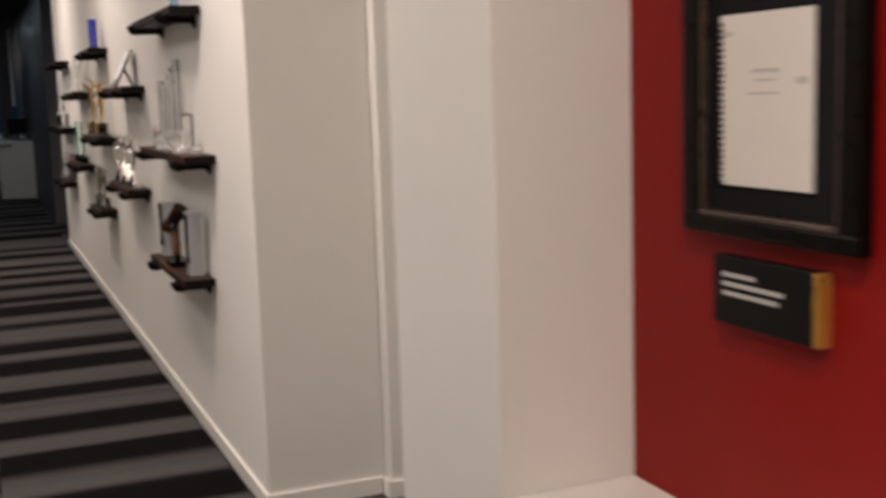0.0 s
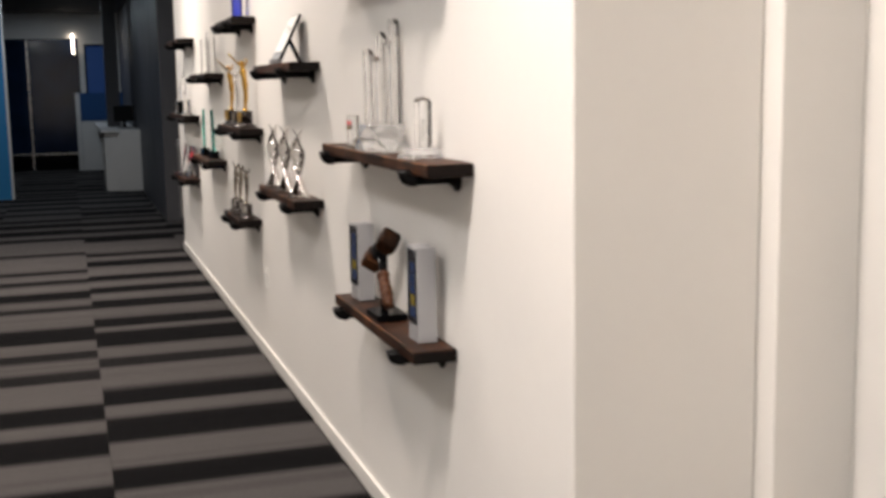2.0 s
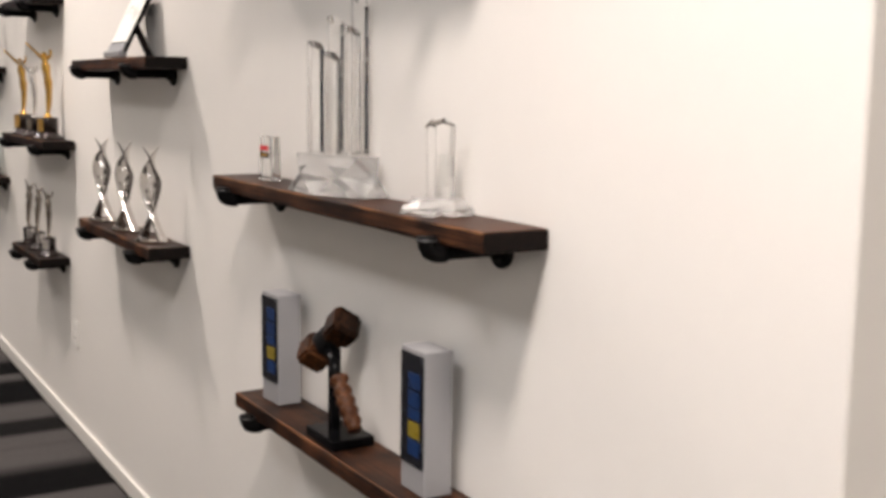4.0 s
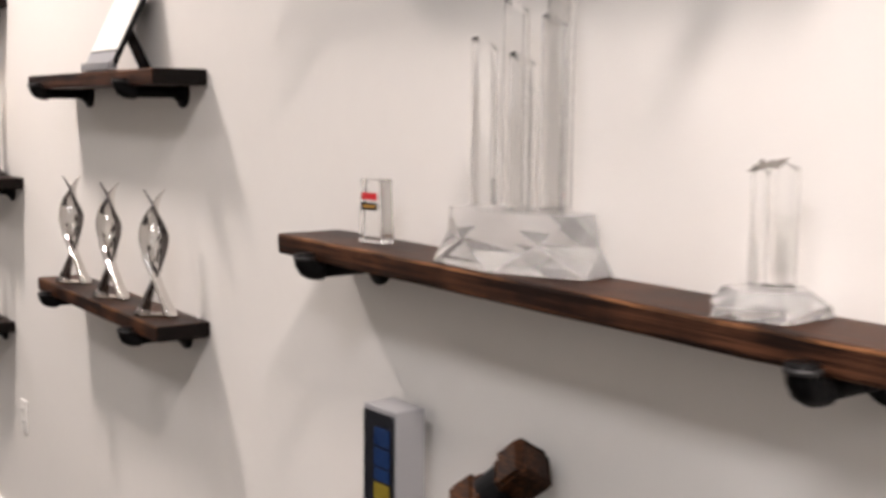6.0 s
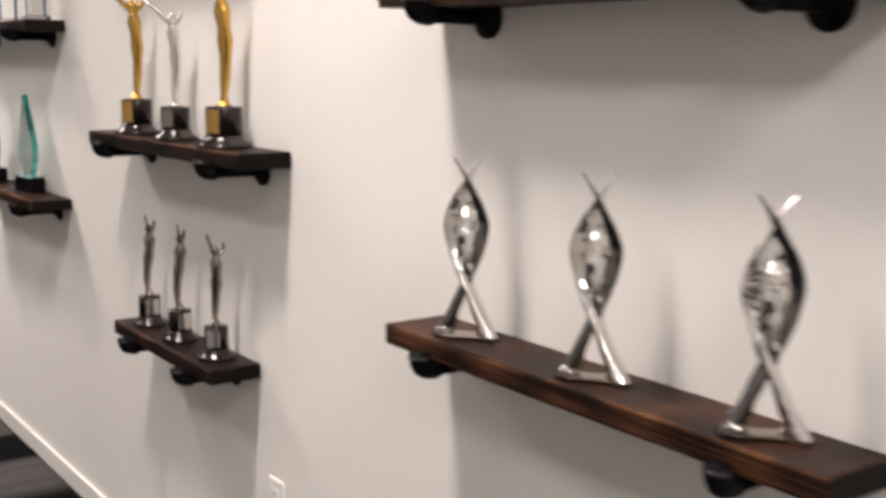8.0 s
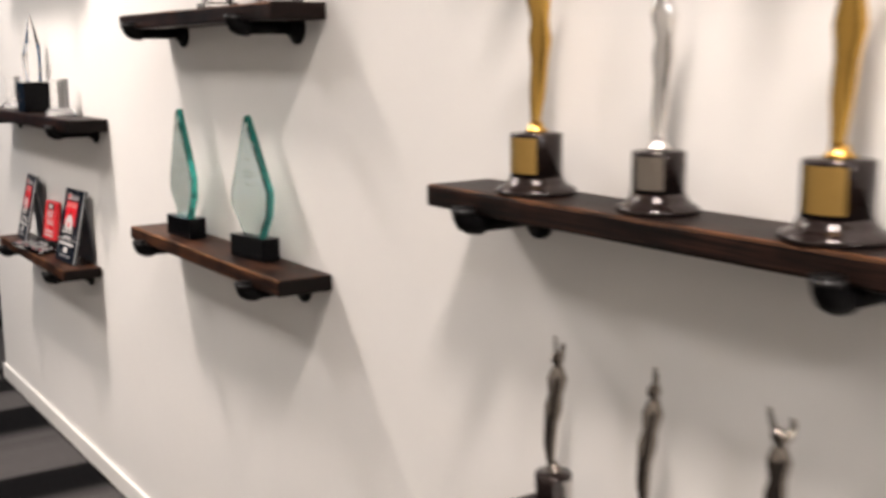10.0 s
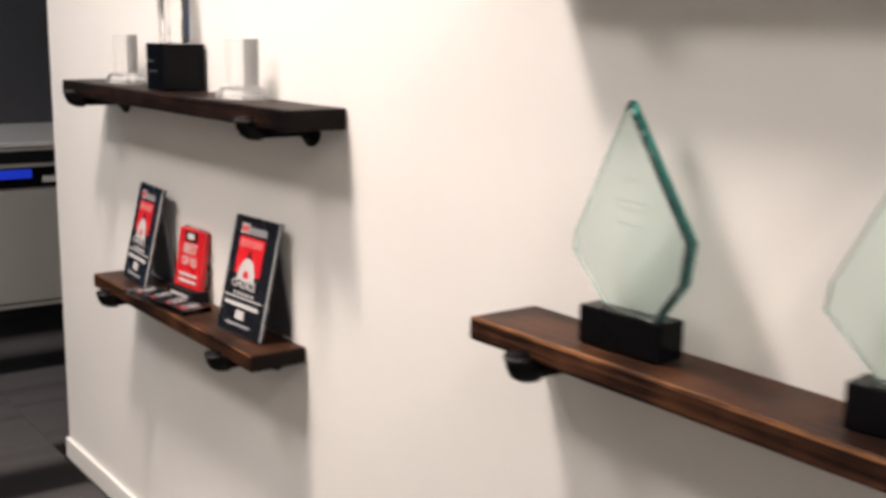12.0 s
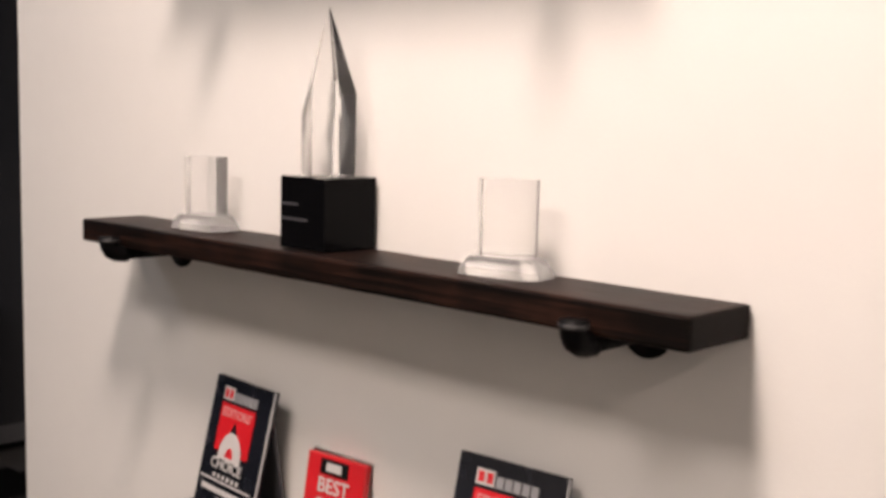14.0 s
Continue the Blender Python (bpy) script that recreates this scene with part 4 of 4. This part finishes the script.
part("pane", box(-0.044, 0.034, -0.150, 0.150, 0, 0.012, 0.002, seg=1), M_CRYSTAL, t)
for y0, y1 in ((-0.142, -0.080), (-0.074, -0.004), (0.002, 0.070), (0.076, 0.142)):
    part("printed_panel", box(-0.040, 0.030, y0, y1, 0.0125, 0.0135), M_NAVY, t)
    part("red_mark", box(-0.034, -0.026, y0 + 0.010, y0 + 0.026, 0.0137, 0.0142), M_PRINT_RED, t)
    part("text_bar", box(-0.020, 0.016, y0 + 0.014, y0 + 0.020, 0.0137, 0.0142), M_PRINT_WHITE, t)
    part("text_bar", box(-0.024, 0.022, y0 + 0.034, y0 + 0.038, 0.0137, 0.0142), M_PRINT_WHITE, t)

# wall outlet
o = thing("outlet_plate", 0, 4.084, 0.472, 0, "white plastic wall outlet plate", "outlet")
part("plate", box(-0.007, -0.0005, -0.036, 0.036, -0.058, 0.058, 0.003), M_PLATE, o)
for zc in (-0.022, 0.022):
    sock = part("socket", box(-0.0095, -0.0072, -0.017, 0.017, zc - 0.014, zc + 0.014, 0.001, seg=1), M_PLATE, o)
    for yy in (-0.007, 0.007):
        part("slot", box(-0.0102, -0.0096, yy - 0.001, yy + 0.001, zc - 0.002, zc + 0.007), M_BLACK_MATT, sock)

# ---- display niche ----
f = thing("picture_frame", 0.329, -2.488, 1.291, 0, "black framed spiral bound document behind glass", "picture")
W, HH = 0.464, 0.66
bm = box(-0.034, -0.001, -W / 2, W / 2, 0, 0.036, 0.008)
box(-0.034, -0.001, -W / 2, W / 2, HH - 0.052, HH, 0.008, into=bm)
box(-0.034, -0.001, -W / 2, -W / 2 + 0.052, 0.032, HH - 0.048, 0.008, into=bm)
box(-0.034, -0.001, W / 2 - 0.052, W / 2, 0.032, HH - 0.048, 0.008, into=bm)
fr = part("frame", bm, M_FRAME, f, "distressed black moulded frame")
bm = box(-0.030, -0.012, -W / 2 + 0.050, W / 2 - 0.050, 0.031, 0.043, 0.003)
box(-0.030, -0.012, -W / 2 + 0.050, W / 2 - 0.050, HH - 0.060, HH - 0.046, 0.003, into=bm)
box(-0.028, -0.012, -W / 2 + 0.046, -W / 2 + 0.058, 0.043, HH - 0.060, 0.002, into=bm)
box(-0.028, -0.012, W / 2 - 0.058, W / 2 - 0.046, 0.043, HH - 0.060, 0.002, into=bm)
part("inner_lip", bm, M_FRAME_LIP, fr, "worn silver inner lip")
part("mat_board", box(-0.010, -0.002, -W / 2 + 0.04, W / 2 - 0.04, 0.028, HH - 0.04), M_MAT, f, "charcoal mat board")
page = part("page", box(-0.016, -0.0105, -0.106, 0.137, 0.090, 0.388, 0.001, seg=1), M_PAPER, f, "cream cover sheet")
coil = bmesh.new()
for i in range(26):
    zc = 0.095 + i * 0.0111
    box(-0.019, -0.0095, 0.127, 0.143, zc - 0.0030, zc + 0.0030, into=coil)
part("spiral_binding", coil, M_BLACK_MATT, page, "black spiral binding")
for yc, w, zc, h in ((0.115, 0.030, 0.355, 0.008), (0.01, 0.07, 0.290, 0.007), (0.012, 0.055, 0.274, 0.004), (0.018, 0.08, 0.252, 0.004), (-0.08, 0.026, 0.272, 0.012)):
    part("text_bar", box(-0.0166, -0.0161, yc - w / 2, yc + w / 2, zc - h / 2, zc + h / 2), M_PRINT_INK, page)
p = thing("name_plaque", 0.329, -2.490, 1.148, 0, "black caption plaque with a brass edge", "plaque")
pb = part("panel", box(-0.030, -0.001, -0.127, 0.138, -0.016, 0.107, 0.0015, seg=1), M_BLACK_MATT, p)
part("brass_edge", box(-0.030, -0.001, -0.138, -0.1275, -0.016, 0.107, 0.001, seg=1), M_BRASS, p, "brass coloured edge strip")
for yc, w, zc in ((0.065, 0.090, 0.075), (0.028, 0.165, 0.058), (0.034, 0.150, 0.041)):
    part("text_bar", box(-0.0312, -0.0302, yc - w / 2, yc + w / 2, zc - 0.004, zc + 0.004), M_PRINT_WHITE, pb)

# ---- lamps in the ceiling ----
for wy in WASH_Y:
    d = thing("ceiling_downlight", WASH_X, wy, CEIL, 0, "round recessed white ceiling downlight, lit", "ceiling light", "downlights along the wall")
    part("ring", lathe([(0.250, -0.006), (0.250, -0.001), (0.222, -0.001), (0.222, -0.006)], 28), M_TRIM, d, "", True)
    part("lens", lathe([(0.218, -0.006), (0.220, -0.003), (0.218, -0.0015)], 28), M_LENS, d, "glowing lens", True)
# Added housings for the unseen fill panels.
for py in PANEL_Y:
    d = thing("ceiling_panel_light", PANEL_X, py, CEIL, 0, "unseen rectangular lit panel, added as fill light", "ceiling light", "light panels in the ceiling")
    bm = box(-0.32, -0.295, -0.62, 0.62, -0.016, -0.001)
    box(0.295, 0.32, -0.62, 0.62, -0.016, -0.001, into=bm)
    box(-0.295, 0.295, -0.62, -0.595, -0.016, -0.001, into=bm)
    box(-0.295, 0.295, 0.595, 0.62, -0.016, -0.001, into=bm)
    part("frame", bm, M_TRIM, d)
    part("diffuser", box(-0.294, 0.294, -0.594, 0.594, -0.008, -0.003), M_PANEL, d, "glowing diffuser")

# ---- copier bay and open office ----
c = thing("copier", 0.46, 10.97, 0, 0, "grey office copier with a blue lit display", "copier")
part("body", box(-0.275, 0.275, 0.0, 0.395, 0.05, 0.655, 0.008), M_PRN_GREY, c, "grey cabinet body")
part("plinth", box(-0.26, 0.26, 0.02, 0.39, 0.003, 0.048), M_BLACK_MATT, c)
part("panel_housing", box(-0.275, 0.275, 0.004, 0.395, 0.657, 0.868, 0.006), M_PRN_GREY, c)
part("control_panel", box(-0.235, 0.248, -0.003, 0.0035, 0.668, 0.770, 0.001, seg=1), M_BLACK, c, "black control panel")
part("display", box(-0.215, 0.035, -0.006, -0.0035, 0.715, 0.760), M_BLUE_LED, c, "blue lit display")
part("key", box(0.085, 0.150, -0.008, -0.0035, 0.690, 0.722, 0.001, seg=1), M_PRN_LIGHT, c, "pale start key")
part("output_slot", box(-0.230, 0.240, -0.002, 0.0035, 0.790, 0.852, 0.001, seg=1), M_BLACK_MATT, c, "dark paper output slot")
lid = box(-0.28, 0.28, -0.004, 0.395, 0.870, 0.896, 0.006)
for v in lid.verts:
    if v.co.z > 0.88 and v.co.y > 0.1:
        v.co.z += 0.06
part("lid", lid, M_PRN_LIGHT, c, "pale grey sloping lid")
part("drawer_line", box(-0.255, 0.255, -0.002, 0.002, 0.075, 0.083), M_BLACK_MATT, c)

k = thing("office_desk", -0.10, 15.75, 0, 0, "white office desk with an end panel and drawer pedestal", "desk")
part("end_panel", box(-0.19, 0.17, 0.0, 0.04, 0.003, 0.93, 0.003, seg=1), M_LAMINATE, k)
part("desktop", box(-0.44, 0.17, 0.04, 5.0, 0.90, 0.935, 0.003, seg=1), M_LAMINATE, k)
part("pedestal", box(-0.40, 0.10, 0.10, 0.70, 0.003, 0.895, 0.003, seg=1), M_LAMINATE, k)
for z0 in (0.05, 0.34, 0.62):
    part("drawer", box(-0.415, -0.401, 0.13, 0.67, z0, z0 + 0.255, 0.003, seg=1), M_PRN_GREY, k)
part("back_panel", box(0.15, 0.17, 0.04, 5.0, 0.003, 0.898), M_LAMINATE, k)
s = thing("partition_screen", -0.35, 20.9, 0, 0, "blue fabric desk partition with a white end panel", "partition")
part("end_panel", box(-0.50, -0.42, -0.03, 0.03, 0.003, 1.50, 0.003, seg=1), M_LAMINATE, s)
part("screen", box(-0.415, 0.51, -0.02, 0.02, 0.96, 1.50, 0.004), M_BLUE_FABRIC, s, "dark blue fabric screen")
part("panel", box(-0.415, 0.51, -0.018, 0.018, 0.003, 0.955), M_LAMINATE, s)
m = thing("monitor", -0.08, 17.0, 0.936, 0, "black computer monitor seen from the side", "monitor")
part("screen", box(-0.22, 0.10, -0.03, 0.0, 0.10, 0.36, 0.006), M_BLACK_MATT, m)
part("stand", box(-0.09, -0.03, 0.0, 0.03, 0.01, 0.20, 0.003, seg=1), M_BLACK_MATT, m)
part("foot", box(-0.16, 0.04, -0.06, 0.10, 0, 0.010, 0.003, seg=1), M_BLACK_MATT, m)
structure("column_dark", box(-0.38, -0.16, 17.6, 17.82, 0.937, 3.05), M_DARKWALL, "dark square column in the open office", "column")
bm = box(-0.73, -0.63, 21.4, 21.6, 0, 3.05)
box(-0.05, 0.20, 21.4, 21.6, 0, 3.05, into=bm)
box(-0.63, -0.05, 21.4, 21.6, 2.45, 3.05, into=bm)
box(-0.63, -0.05, 21.4, 21.6, 0, 1.0, into=bm)
box(-5.8, -0.73, 21.4, 21.6, 2.56, 3.05, into=bm)
structure("wall_far", bm, M_WALL, "white wall with a window above a glass partition", "wall")
w1 = tagged(new("window_1"), "dark blue window in the far white wall", "window", kind="structure")
w1.matrix_basis = pose(-0.34, 21.45, 1.0)
part("pane", box(-0.25, 0.25, 0.02, 0.03, 0.04, 1.41), M_NIGHT_BLUE, w1)
bm = box(-0.29, -0.25, 0, 0.06, 0, 1.45)
box(0.25, 0.29, 0, 0.06, 0, 1.45, into=bm)
box(-0.25, 0.25, 0, 0.06, 1.41, 1.45, into=bm)
box(-0.25, 0.25, 0, 0.06, 0, 0.04, into=bm)
part("window_frame", bm, M_BLACK_MATT, w1)
gp = tagged(new("window_2"), "dark glass partition with thin metal mullions", "window", kind="structure")
gp.matrix_basis = pose(-0.73, 21.45, 0)
for i in range(5):
    part("pane", box(-0.96 * (i + 1) + 0.02, -0.96 * i - 0.02, 0, 0.02, 0.34, 2.54), M_SMOKED, gp)
    part("mullion", box(-0.96 * (i + 1) - 0.02, -0.96 * (i + 1) + 0.02, -0.02, 0.04, 0.003, 2.555), M_STEEL, gp)
part("rail", box(-4.85, 0, -0.02, 0.04, 0.30, 0.335), M_STEEL, gp)
part("kick_panel", box(-4.85, 0, -0.005, 0.03, 0.003, 0.298), M_BLACK, gp)
# Made-up tube and holder imitating a ceiling light's reflection in the glass.
wl = thing("wall_lamp", -0.83, 21.36, 2.26, 0, "glowing tube standing in for a lamp reflection in the glass partition", "lamp")
part("bracket", box(-0.02, 0.02, 0.0, 0.068, 0.02, 0.06), M_STEEL, wl)
part("tube", lathe([(0.012, 0.0), (0.018, 0.02), (0.018, 0.36), (0.012, 0.38)], 16), M_LENS, wl, "glowing white tube", True)
structure("wall_blue", box(-3.0, -1.84, 15.2, 15.35, 0, 3.05), M_BLUE_PAINT, "bright blue painted wall end", "wall")
structure("trim_blue_wall", box(-1.838, -1.81, 15.19, 15.36, 0, 3.05), M_TRIM, "pale edge strip of the blue wall", "trim")

# ---- floor: striped carpet tiles ----
structure("floor", box(-6, 4, -6.4, 23, -0.1, -0.006), M_SUB, "dark carpet floor under the tiles", "floor")
floor = bpy.data.objects["floor"]
tile_mesh = bpy.data.meshes.new("carpet_tile")
bm = box(0.0006, TILE - 0.0006, 0.0006, TILE - 0.0006, -0.0058, 0.0015, 0.0012, seg=1)
bm.to_mesh(tile_mesh)
bm.free()
tile_mesh.materials.append(M_CARPET)
for ix in range(-3, 2):
    for iy in range(-7, 24):
        x0 = SEAM + TILE * ix
        y0 = iy * TILE + (0.3 if ix % 2 else 0.0)
        if ix >= 0 and iy < -2:
            continue
        tile = new("carpet_tile", tile_mesh)
        tile.parent = floor
        tile.matrix_basis = pose(x0 + TILE, y0, 0)
